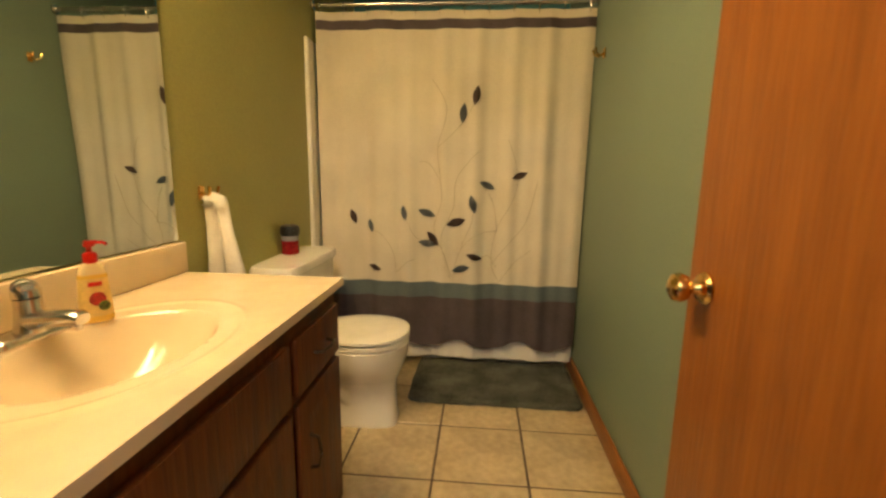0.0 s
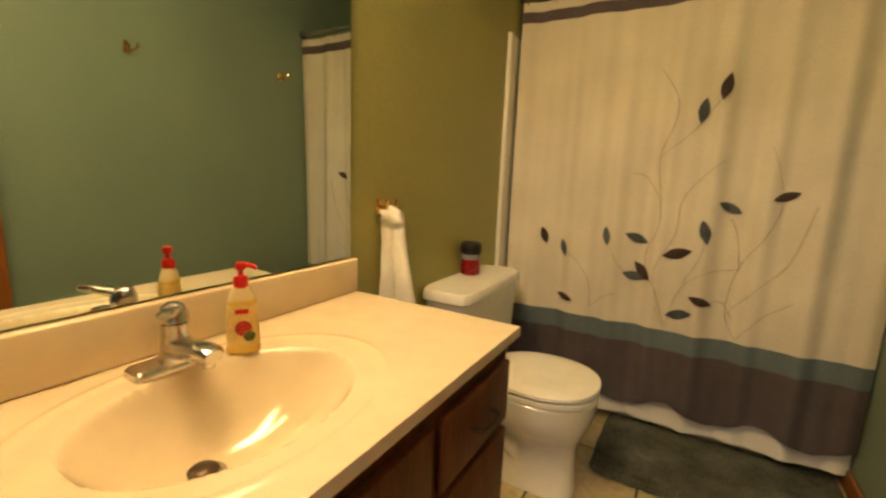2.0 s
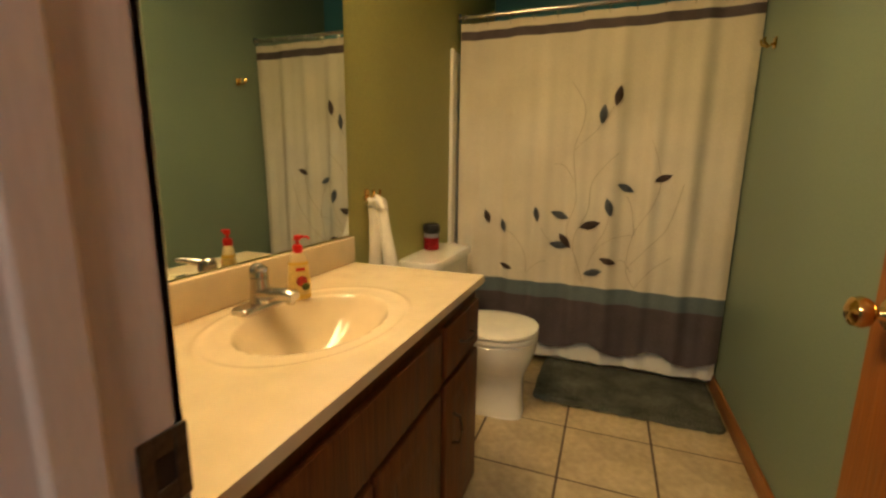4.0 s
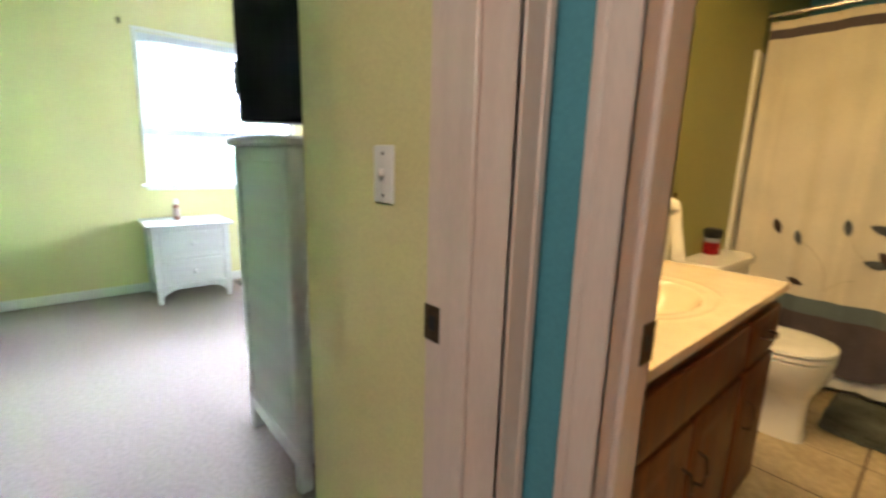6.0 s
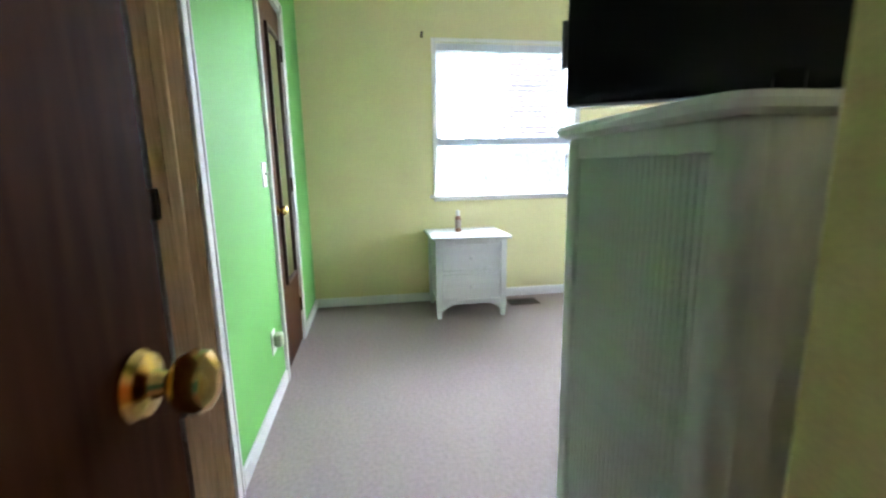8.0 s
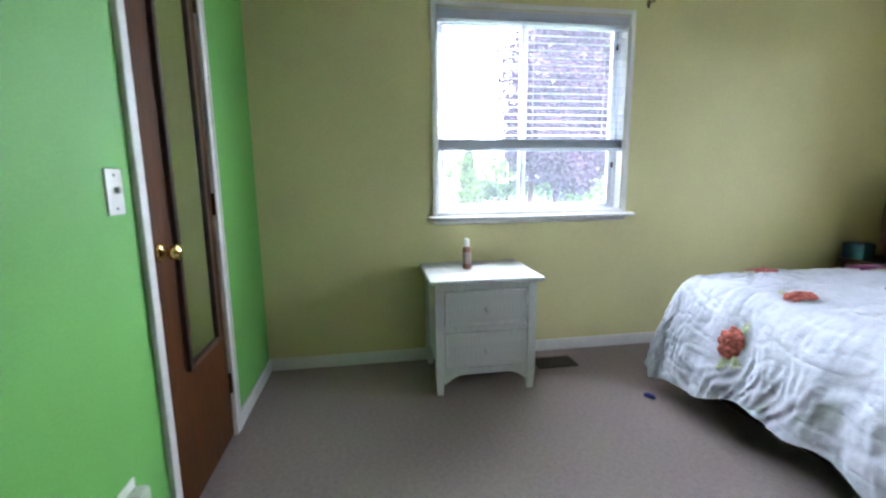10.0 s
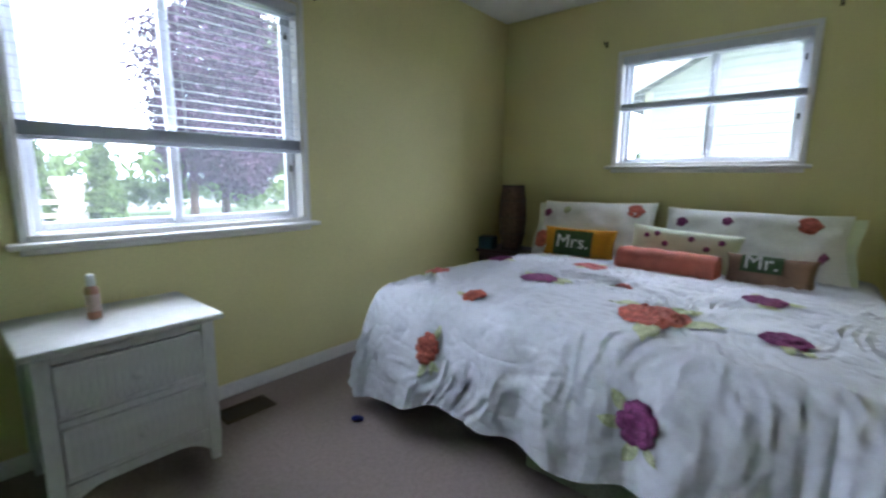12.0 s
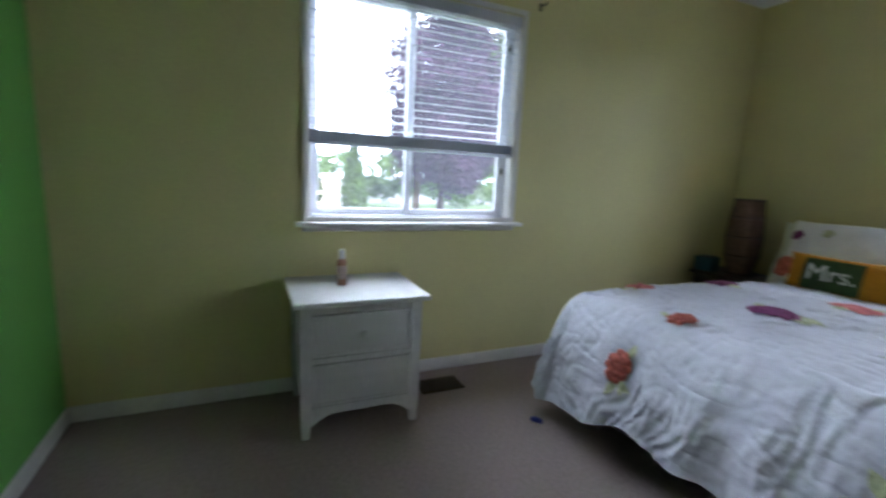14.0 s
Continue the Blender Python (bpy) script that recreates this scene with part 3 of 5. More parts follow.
rod = thing("curtain_rod", "thin metal shower curtain rod with wire rings", "curtain rod")
part("rod", tube([(-1.424, CY, 1.93), (-.001, CY, 1.93)], .0105, 14), M_CHROME, rod)
for x in (-1.424, -.011):
    part("flange", tube([(x, CY, 1.93), (x + .010, CY, 1.93)], .024, 16), M_CHROME, rod)
for i in range(12):
    x = -1.38 + i * .122
    part("ring", tube([(x + .004 * math.sin(a), CY + .017 * math.sin(a), 1.913 + .030 * math.cos(a)) for a in [k * math.pi / 8 for k in range(17)]], .0022, 6), M_CHROME, rod)

tub = thing("bathtub", "white bathtub behind the shower curtain", "bathtub")
part("apron", bx((-1.42, 2.572, 0), (-.005, 2.62, .40), .012, 3), M_PORC, tub)
bm = loft([ring((-.712, 2.885, .40), .705, .31, 40, 8), ring((-.712, 2.885, .405), .64, .25, 40, 5), ring((-.712, 2.885, .12), .56, .19, 40, 4)], None, False)
part("basin", bm, M_PORC, tub)
part("bottom", bx((-1.3, 2.66, .09), (-.12, 3.1, .119)), M_PORC, tub)
sr = thing("tub_surround", "white plastic tub surround with a rounded edge strip", "tub surround")
part("side_panel", bx((-1.425, 2.34, .40), (-1.416, 3.2, 1.75), .002), M_PORC, sr)
part("edge_strip", bx((-1.425, 2.30, 0), (-1.405, 2.34, 1.75), .008, 3), M_PORC, sr)
part("back_panel", bx((-1.416, 3.19, .40), (0, 3.2, 1.75), .002), M_PORC, sr)

# vanity cabinet and its moulded top
van = thing("vanity_cabinet", "stained oak bathroom vanity with raised-panel doors", "vanity")
VX = -.958
part("body", bx((-1.424, .262, .09), (VX - .02, 1.274, .655), .002), M_CAB, van)
part("face_frame", bx((VX - .02, .262, .09), (VX, 1.292, .778), .002), M_CAB, van)
part("end_panel", bx((-1.424, 1.274, .09), (VX - .02, 1.292, .778), .002), M_CAB, van)
part("toe_kick", bx((-1.40, .27, 0), (VX - .055, 1.285, .09)), M_DARKW, van)


def panel_front(name, y0, y1, z0, z1, handle=None, raised=True):
    p = part(name, bx((VX, y0, z0), (VX + .018, y1, z1), .005, 2), M_CAB, van)
    if raised:
        rings = [[(VX + dx, y0 + i, z0 + i), (VX + dx, y1 - i, z0 + i), (VX + dx, y1 - i, z1 - i), (VX + dx, y0 + i, z1 - i)] for dx, i in ((.0178, .045), (.0195, .052), (.0195, .058), (.025, .082))]
        part("raised_panel", loft(rings), M_CAB, p)
    if handle:
        hy, hz, vert = handle
        if vert:
            pts = [(VX + .018, hy, hz - .045), (VX + .04, hy, hz - .038), (VX + .046, hy, hz), (VX + .04, hy, hz + .038), (VX + .018, hy, hz + .045)]
        else:
            pts = [(VX + .018, hy - .045, hz), (VX + .04, hy - .038, hz), (VX + .046, hy, hz), (VX + .04, hy + .038, hz), (VX + .018, hy + .045, hz)]
        part("handle", tube(pts, [.005, .0045, .004, .0045, .005], 8), M_BRONZE, p, "bronze bow pull")
    return p


panel_front("drawer_front", .99, 1.275, .595, .735, (1.13, .665, False), False)
panel_front("cabinet_door", .99, 1.275, .12, .575, (1.04, .43, True))
panel_front("false_front", .29, .955, .595, .735, None, False)
panel_front("cabinet_door", .29, .615, .12, .575, (.575, .43, True))
panel_front("cabinet_door", .63, .955, .12, .575, (.67, .43, True))

top = thing("washbasin", "cream cultured marble washbasin counter with a moulded oval bowl", "washbasin")
SX, SY = -1.168, .773


def top_z(x, y):
    r = math.hypot((x - SX) / .136, (y - SY) / .186)
    z = .80
    if r < 1.06:
        t = max(0.0, min(1.0, (1.06 - r) / 1.06))
        z -= .118 * (1 - (1 - min(1, t * 1.12)) ** 2.1)
    q = math.hypot((x - SX + .005) / .19, (y - SY) / .26)
    return z + .0035 * math.exp(-((q - 1) / .035) ** 2)


bm = grid(lambda u, v: Vector((-1.424 + .489 * u, .255 + 1.055 * v, top_z(-1.424 + .489 * u, .255 + 1.055 * v))), 90, 190)
r = bmesh.ops.extrude_edge_only(bm, edges=[e for e in bm.edges if e.is_boundary])
ev = [g for g in r["geom"] if isinstance(g, bmesh.types.BMVert)]
for v in ev:
    v.co.z = .779
    v.co.x += .002 if v.co.x > -1 else 0
part("counter", bm, M_MARBLE, top)
part("backsplash", bx((-1.4245, .256, .801), (-1.404, 1.309, .893), .005, 3), M_MARBLE, top)
part("drain_flange", lathe([(.030, 0), (.031, .003), (.024, .005), (.022, .001)], 24, None, pose(SX - .028, SY - .036, top_z(SX - .028, SY - .036) + .001)), M_CHROME, top)
part("drain_stopper", lathe([(.020, 0), (.021, .006), (.017, .010), (.004, .012)], 20, None, pose(SX - .028, SY - .036, top_z(SX - .028, SY - .036) + .005)), M_BRONZE, top)

solid("mirror", bx((-1.4248, .255, .897), (-1.4185, 1.293, 1.98), .001), M_MIRROR, "large frameless wall mirror resting on the backsplash", "mirror")

fau = thing("faucet", "chrome single-lever faucet on the vanity top", "faucet", pose(-1.338, .786, .8005))
fau.scale = (.9, .9, .9)
part("base_plate", loft([ring((0, 0, z), a, b, 32, 7) for z, a, b in ((0, .026, .078), (.002, .028, .080), (.013, .027, .079), (.018, .023, .074))]), M_CHROME, fau)
part("body", loft([ring((x, 0, z), a, b, 24) for x, z, a, b in ((.002, .014, .027, .032), (.002, .035, .025, .027), (.001, .060, .023, .023), (0, .082, .0225, .0225))]), M_CHROME, fau)


def spout_ring(x, z, w, h, n=20):
    """A rounded upright section of the spout."""
    return [(x, w * math.copysign(abs(math.cos(a)) ** .7, math.cos(a)), z + h * math.copysign(abs(math.sin(a)) ** .7, math.sin(a))) for a in [2 * math.pi * k / n for k in range(n)]]


part("spout", loft([spout_ring(x, z, w, h) for x, z, w, h in ((.0, .036, .026, .020), (.035, .040, .024, .018), (.075, .045, .0215, .0155), (.105, .046, .0195, .014), (.114, .044, .016, .010))]), M_CHROME, fau)
part("aerator", lathe([(.010, 0), (.011, .002), (.011, .014), (.010, .016)], 16, None, pose(.098, 0, .022)), M_CHROME, fau)
part("lever", loft([ring((x, 0, z), a, b, 24) for x, z, a, b in ((0, .083, .0205, .0205), (0, .085, .024, .024), (-.001, .100, .0235, .0235), (-.003, .113, .018, .018), (-.005, .119, .008, .008))]), M_CHROME, fau)
arm = loft([spout_ring(x, z, w, h) for x, z, w, h in ((.0, .103, .014, .011), (.03, .110, .0125, .0095), (.05, .115, .0125, .008), (.070, .117, .0135, .007), (.077, .117, .010, .004))])
arm.transform(pose(0, 0, 0, 0, 0, -38))
part("lever_arm", arm, M_CHROME, fau)

bot = thing("soap_bottle", "yellow hand soap bottle with a red pump", "soap bottle", pose(-1.304, .884, .801, 0, 0, -37))
bot.scale = (.92, .92, .92)
part("bottle", loft([ring((0, 0, z), a, b, 28, 2.8) for z, a, b in ((0, .018, .027), (.004, .021, .0305), (.05, .020, .029), (.10, .0175, .0255), (.104, .017, .025))]), M_SOAP, bot)
part("shoulder", loft([ring((0, 0, z), a, b, 28, 2.8) for z, a, b in ((.104, .0168, .0248), (.115, .0155, .022), (.126, .012, .015), (.131, .011, .012))]), M_SOAPC, bot, "clear empty bottle shoulder")
part("label", loft([ring((0, 0, z), a, b, 28, 2.8) for z, a, b in ((.014, .0212, .0304), (.05, .0204, .0294), (.096, .0182, .0262))], None, False), M_SOAPL, bot, "pale yellow label with a red fruit picture")
part("fruit_picture", lathe([(.0005, 0), (.015, 0), (.015, .001), (.0005, .0014)], 14, None, pose(.0206, .002, .052, 0, 90)), M_LABEL, bot)
part("leaf_picture", lathe([(.0005, 0), (.011, 0), (.011, .001), (.0005, .0012)], 10, None, pose(.0211, .012, .036, 0, 90)), M_LABELG, bot)
part("label_band", bx((.0188, -.012, .080), (.0200, .012, .089)), M_RED, bot)
part("collar", lathe([(.013, .128), (.0135, .132), (.0135, .145), (.011, .150), (.005, .152), (.005, .166)], 18), M_RED, bot)
for nm, bm in (("pump_head", loft([ring((.0, 0, .163), .010, .010, 14), ring((.004, 0, .172), .013, .010, 14), ring((.004, 0, .176), .012, .009, 14)])),
               ("nozzle", tube([(.008, 0, .171), (.026, 0, .172), (.034, 0, .167)], .0035, 8))):
    bm.transform(pose(0, 0, 0, 0, 0, 55))
    part(nm, bm, M_RED, bot)

# toilet, facing across the room
toi = thing("toilet", "white two-piece toilet with its lid down", "toilet", pose(-1.42, 1.90, 0))
toi.scale = (.93, 1, .95)
part("base", loft([ring((cx, 0, z), a, b, 32, p) for z, cx, a, b, p in ((0, .335, .238, .088, 4.5), (.02, .335, .238, .088, 4.5), (.035, .335, .232, .082, 4.5), (.15, .338, .226, .078, 4), (.195, .345, .222, .085, 3.4), (.225, .365, .212, .110, 2.8), (.26, .39, .203, .143, 2.4), (.30, .405, .203, .165, 2.2), (.35, .41, .212, .178, 2.1), (.395, .412, .215, .182, 2.1), (.405, .412, .205, .172, 2.1))]), M_PORC, toi)
for sd in (-1, 1):
    part("trapway", tube([(.15, sd * .058, .05), (.17, sd * .060, .15), (.25, sd * .064, .20), (.33, sd * .062, .16), (.36, sd * .052, .09)], [.030, .038, .042, .040, .024], 14), M_PORC, toi)
part("seat", loft([ring((.412, 0, z), a, b, 36, 2.2) for z, a, b in ((.405, .208, .176), (.409, .216, .184), (.423, .216, .184), (.427, .21, .178))]), M_PORC, toi)
part("lid", loft([ring((.41, 0, z), a, b, 36, 2.2) for z, a, b in ((.4345, .20, .168), (.4375, .219, .187), (.448, .217, .185), (.456, .185, .153), (.458, .12, .1))]), M_PORC, toi)
part("tank", loft([ring((.10, 0, z), a, b, 32, 7) for z, a, b in ((.36, .075, .20), (.38, .085, .225), (.55, .092, .245), (.735, .095, .252))]), M_PORC, toi)
part("tank_lid", loft([ring((.102, 0, z), a, b, 32, 7) for z, a, b in ((.735, .10, .258), (.740, .106, .265), (.765, .106, .265), (.777, .10, .258))]), M_PORC, toi)
part("flush_lever", tube([(.195, -.19, .66), (.212, -.19, .66), (.216, -.15, .655), (.216, -.115, .652)], [.010, .007, .006, .008], 8), M_CHROME, toi, "chrome flush lever")
part("tank_foot", bx((.06, -.10, .30), (.25, .10, .392), .02, 3), M_PORC, toi)

can = thing("air_freshener_jar", "small red jar with a black lid on the toilet tank", "jar", pose(-1.378, 1.95, .7385))
can.scale = (1.12, 1.12, 1.14)
part("jar", lathe([(.031, 0), (.034, .003), (.034, .050), (.033, .054)], 24), M_JAR, can)
part("shoulder", lathe([(.033, .054), (.033, .070), (.031, .074)], 24), M_GREYP, can, "clear grey jar wall above the red gel")
lid = part("lid", lathe([(.034, .072), (.036, .075), (.036, .104), (.033, .110), (.022, .114), (.010, .115)], 24), M_BLACK, can)
rib = mesh("grip_rib", bx((.0355, -.0012, .077), (.0372, .0012, .103), .0005), M_BLACK)
for i in range(18):
    o = new("grip_rib", rib)
    o.parent = lid
    o.matrix_local = pose(0, 0, 0, 0, 0, 20 * i)

tp = thing("toilet_paper_roll", "white toilet paper roll on a wall holder", "toilet paper", pose(-1.425, 2.235, .66))
part("roll", lathe([(.02, -.05), (.052, -.05), (.052, .05), (.02, .05)], 24, None, pose(.075, 0, 0, 90)), M_TOWEL, tp)
part("holder", tube([(0, -.06, 0), (.075, -.06, 0), (.075, .06, 0), (0, .06, 0)], .006, 8), M_CHROME, tp)

hook = thing("robe_hook", "small brass double robe hook on the sage wall", "hook", pose(0, 2.255, 1.648), group="robe hooks")
hook.scale = (1.25, 1.25, 1.25)
part("base_plate", bx((-.006, -.012, -.018), (0, .012, .018), .003), M_BRASS, hook)
for s in (-1, 1):
    part("prong", tube([(-.004, 0, 0), (-.022, s * .006, -.010), (-.036, s * .016, 0), (-.038, s * .020, .016)], .0042, 8), M_BRASS, hook)
copy_thing(hook, pose(0, 1.45, 1.61))
copy_thing(hook, pose(-1.425, 1.42, 1.03, 0, 0, 180))["label"] = "small brass robe hook behind the hand towel"


def towel_tail(x0, x1, seed):
    """One hanging tail of the towel: a soft flattened roll that widens downwards."""
    rings = []
    for i in range(30):
        v = i / 29
        z = 1.012 - .40 * v
        cx, cy = x0 + (x1 - x0) * v ** .9, .01 * math.sin(v * 4 + seed) + .012 * v
        a, b = .020 + .007 * min(1, v * 1.6) + .003 * math.sin(v * 9 + seed), .018 + .010 * v ** .8
        row = []
        for k in range(28):
            t = 2 * math.pi * k / 28
            w = 1 + .10 * math.sin(3 * t + seed + v * 2) + .10 * noise.noise((math.cos(t) * 2, math.sin(t) * 2 + seed, v * 7))
            row.append((cx + a * w * math.cos(t), cy + b * w * math.sin(t), z + .006 * math.sin(2 * t + seed) * v))
        rings.append(row)
    return loft(rings)


tw = thing("hand_towel", "white terry hand towel hanging from a wall hook", "towel", pose(-1.425, 1.42, 0))
part("fold", towel_tail(.030, .030, .4), M_TOWEL, tw)
part("fold", towel_tail(.056, .136, 2.1), M_TOWEL, tw)
part("top_loop", tube([(.026, .0, .99), (.028, .0, 1.006), (.044, .0, 1.014), (.062, .0, 1.006), (.066, .0, .985)], [.022, .022, .020, .022, .022], 14), M_TOWEL, tw)


def mat_f(u, v):
    x, y = -.875 + .855 * u, 2.045 + .49 * v
    e = min(u * .855, (1 - u) * .855, v * .49, (1 - v) * .49)
    return Vector((x + .006 * noise.noise((x * 9, y * 9, 0)), y + .006 * noise.noise((x * 9, y * 9, 4)), .004 + .022 * min(1, e / .02) ** .5 + .005 * noise.noise((x * 30, y * 30, 1))))


bm = grid(mat_f, 150, 90)
for v in bm.verts:
    dx, dy = max(0, abs(v.co.x + .4475) - .3675), max(0, abs(v.co.y - 2.29) - .185)
    if dx and dy:
        k = math.hypot(dx, dy) / .06
        if k > 1:
            v.co.x -= math.copysign(dx * (1 - 1 / k), v.co.x + .4475)
            v.co.y -= math.copysign(dy * (1 - 1 / k), v.co.y - 2.29)
solid("bath_mat", bm, M_MAT, "grey-green plush bath mat beside the tub", "bath mat")

# ---- bedroom furniture ----
def bead_strips(parent, a, b, axis, z0, z1, depth, face, out, pitch=.022):
    """The same strips, each one a part."""
    n = max(1, int((b - a) / pitch))
    w = (b - a) / n - .004
    lo, hi = sorted((0, out * depth))
    me = mesh("bead_strip", bx((0, lo, z0), (w, hi, z1), .0012) if axis == "x" else bx((lo, 0, z0), (hi, w, z1), .0012), M_FURN)
    for i in range(n):
        o = new("bead_strip", me)
        o.parent = parent
        p = a + (b - a) * i / n + .002
        o.location = (p, face, 0) if axis == "x" else (face, p, 0)


ns = thing("nightstand", "white painted nightstand with two beadboard drawers", "nightstand")
NX0, NX1, NY0, NY1, NT = -4.90, -4.455, -.015, .52, .598
part("tabletop", bx((NX0 - .01, NY0 - .03, NT), (NX1 + .035, NY1 + .03, NT + .024), .007, 3), M_FURN, ns)
part("body", bx((NX0 + .02, NY0 + .02, .12), (NX1 - .032, NY1 - .02, NT)), M_FURN, ns)
for x in (NX0, NX1 - .04):
    for y in (NY0, NY1 - .045):
        part("leg", loft([[(x + d, y + d, z), (x + .04 - d, y + d, z), (x + .04 - d, y + .045 - d, z), (x + d, y + .045 - d, z)] for z, d in ((0, .007), (.10, .001), (NT, 0))]), M_FURN, ns)
for z0, z1 in ((.105, .143), (.342, .366), (.562, NT)):
    part("rail", bx((NX1 - .02, NY0 + .045, z0), (NX1 - .003, NY1 - .045, z1), .003), M_FURN, ns)
for z0, z1 in ((.149, .336), (.372, .556)):
    bm = bx((NX1 - .02, NY0 + .05, z0), (NX1 - .004, NY1 - .05, z1), .003)
    for p, q in (((NX1 - .004, NY0 + .05, z0), (NX1 + .002, NY1 - .05, z0 + .014)), ((NX1 - .004, NY0 + .05, z1 - .014), (NX1 + .002, NY1 - .05, z1)),
                 ((NX1 - .004, NY0 + .05, z0 + .014), (NX1 + .002, NY0 + .064, z1 - .014)), ((NX1 - .004, NY1 - .064, z0 + .014), (NX1 + .002, NY1 - .05, z1 - .014))):
        add_box(bm, p, q, .002)
    d = part("drawer", bm, M_FURN, ns)
    bead_strips(d, NY0 + .066, NY1 - .066, "y", z0 + .016, z1 - .016, .003, NX1 - .004, 1)
    part("drawer_knob", lathe([(.010, 0), (.008, .008), (.016, .016), (.019, .023), (.014, .030), (.004, .033)], 16, None, pose(NX1 - .002, (NY0 + NY1) / 2, (z0 + z1) / 2, 0, 90)), M_FURN, d)
for s, y in ((1, NY0 + .045), (-1, NY1 - .045)):
    bm = B()
    for k in range(8):
        a0, a1 = k * .0125, (k + 1) * .0125
        add_box(bm, (NX1 - .018, *sorted((y + s * a0, y + s * a1))[:1], .105 - .045 * (1 - k / 8) ** 2), (NX1 - .004, sorted((y + s * a0, y + s * a1))[1], .1051))
    part("bracket", bm, M_FURN, ns)
for y, o in ((NY0, 1), (NY1, -1)):
    bead_strips(ns, NX0 + .045, NX1 - .045, "x", .13, NT - .01, .004, y + o * .02, -o)

lot = thing("lotion_bottle", "slim amber lotion bottle with a clear cap", "bottle", pose(-4.70, .20, NT + .0245))
part("bottle", lathe([(.021, 0), (.023, .004), (.023, .11), (.018, .122), (.012, .126)], 20), M_LOTION, lot)
part("label", lathe([(.0234, .03), (.0234, .095)], 20), M_LOTIONL, lot)
part("cap", lathe([(.012, .126), (.014, .128), (.014, .165), (.012, .168)], 16), M_WHITEP, lot)

dr = thing("dresser", "tall white dresser with beadboard side panels", "dresser")
DX0, DX1, DY0, DY1, DT = -2.475, -1.925, .06, .70, 1.185
part("tabletop", loft([ring(((DX0 + DX1) / 2 - .01, (DY0 + DY1) / 2, z), (DX1 - DX0) / 2 + a, (DY1 - DY0) / 2 + a, 40, 14) for z, a in ((DT, .012), (DT + .008, .028), (DT + .02, .032), (DT + .03, .028))]), M_FURN, dr)
part("body", bx((DX0 + .02, DY0 + .018, .10), (DX1 - .01, DY1 - .018, DT)), M_FURN, dr)
for x in (DX0, DX1 - .055):
    for y in (DY0, DY1 - .05):
        part("post", bx((x, y, 0), (x + .055, y + .05, DT), .014, 4), M_FURN, dr)
for z0, z1 in ((.09, .15), (DT - .05, DT)):
    part("rail", bx((DX0 + .05, DY0 + .005, z0), (DX1 - .05, DY0 + .02, z1), .004), M_FURN, dr)
bead_strips(dr, DX0 + .056, DX1 - .056, "x", .15, DT - .05, .009, DY0 + .0205, -1, .018)
for i in range(4):
    z0 = .13 + i * .262
    d = part("drawer", bx((DX0 - .001, DY0 + .06, z0), (DX0 + .018, DY1 - .06, z0 + .25), .004, 2), M_FURN, dr)
    for y in (.22, .54):
        part("drawer_knob", lathe([(.008, 0), (.006, .008), (.015, .02), (.011, .028), (.004, .030)], 14, None, pose(DX0, y, z0 + .125, 0, -90)), M_FURN, d)

tv = thing("television", "black flat-screen television standing on the dresser", "television", pose(-2.745, .175, DT + .0305, 0, 0, 59))
part("panel", bx((0, -.02, .085), (.95, .02, .66), .008, 2), M_SCREEN, tv)
part("back_cover", loft([[(a, y, b), (.95 - a, y, b), (.95 - a, y, c), (a, y, c)] for y, a, b, c in ((-.02, .02, .095, .64), (-.045, .10, .12, .56), (-.06, .16, .15, .50))]), M_SCREEN, tv)
part("lower_trim", bx((.02, -.05, .077), (.93, .012, .085), .003), M_GREYP, tv, "glossy grey lower trim")
part("side_dongle", bx((-.018, -.012, .20), (.0, .006, .34), .004, 2), M_BLACK, tv)
part("bezel", bx((.01, .018, .085), (.94, .024, .100), .003), M_BLACK, tv)
part("stand_neck", bx((.53, -.055, .012), (.60, -.02, .18), .006), M_SCREEN, tv)
part("stand_foot", loft([ring((.57, -.06, z), a, b, 28, 3) for z, a, b in ((0, .11, .075), (.008, .11, .075), (.014, .09, .055))]), M_SCREEN, tv)

vent = thing("floor_register", "dark brown metal floor register by the baseboard", "floor vent", pose(-4.745, .755, 0))
bm = B()
for a, b in (((-.075, -.125, 0), (.075, -.108, .006)), ((-.075, .108, 0), (.075, .125, .006)), ((-.075, -.108, 0), (-.058, .108, .006)), ((.058, -.108, 0), (.075, .108, .006))):
    add_box(bm, a, b, .002)
part("frame", bm, M_BRONZE, vent)
# black sheet under the slats imitates the shade of the duct
part("shade_sheet", bx((-.058, -.108, .0005), (.058, .108, .0015)), M_BLACK, vent)
for i in range(18):
    y = -.1 + i * .0118
    part("slat", bx((-.058, y - .002, .0015), (.058, y + .002, .005)), M_BRONZE, vent)
toy = solid("plastic_clip", loft([ring((0, 0, z), a, b, 12, 3) for z, a, b in ((0, .03, .012), (.012, .03, .012), (.018, .02, .008))]), M_BLUE, "small blue plastic clip on the carpet", "clip", pose(-4.25, 1.06, .001, 0, 0, 35))

# ---- bed ----
BCX, BA, BY0, BY1, BZ = -3.345, .95, 1.335, 3.32, .622
bed = thing("bed_base", "dark steel bed frame under the mattress", "bed frame")
for y in (BY0 + .10, BY0 + 1.0, BY1 - .1):
    part("rail", bx((BCX - .90, y - .02, .15), (BCX + .90, y + .02, .19), .003), M_METAL, bed)
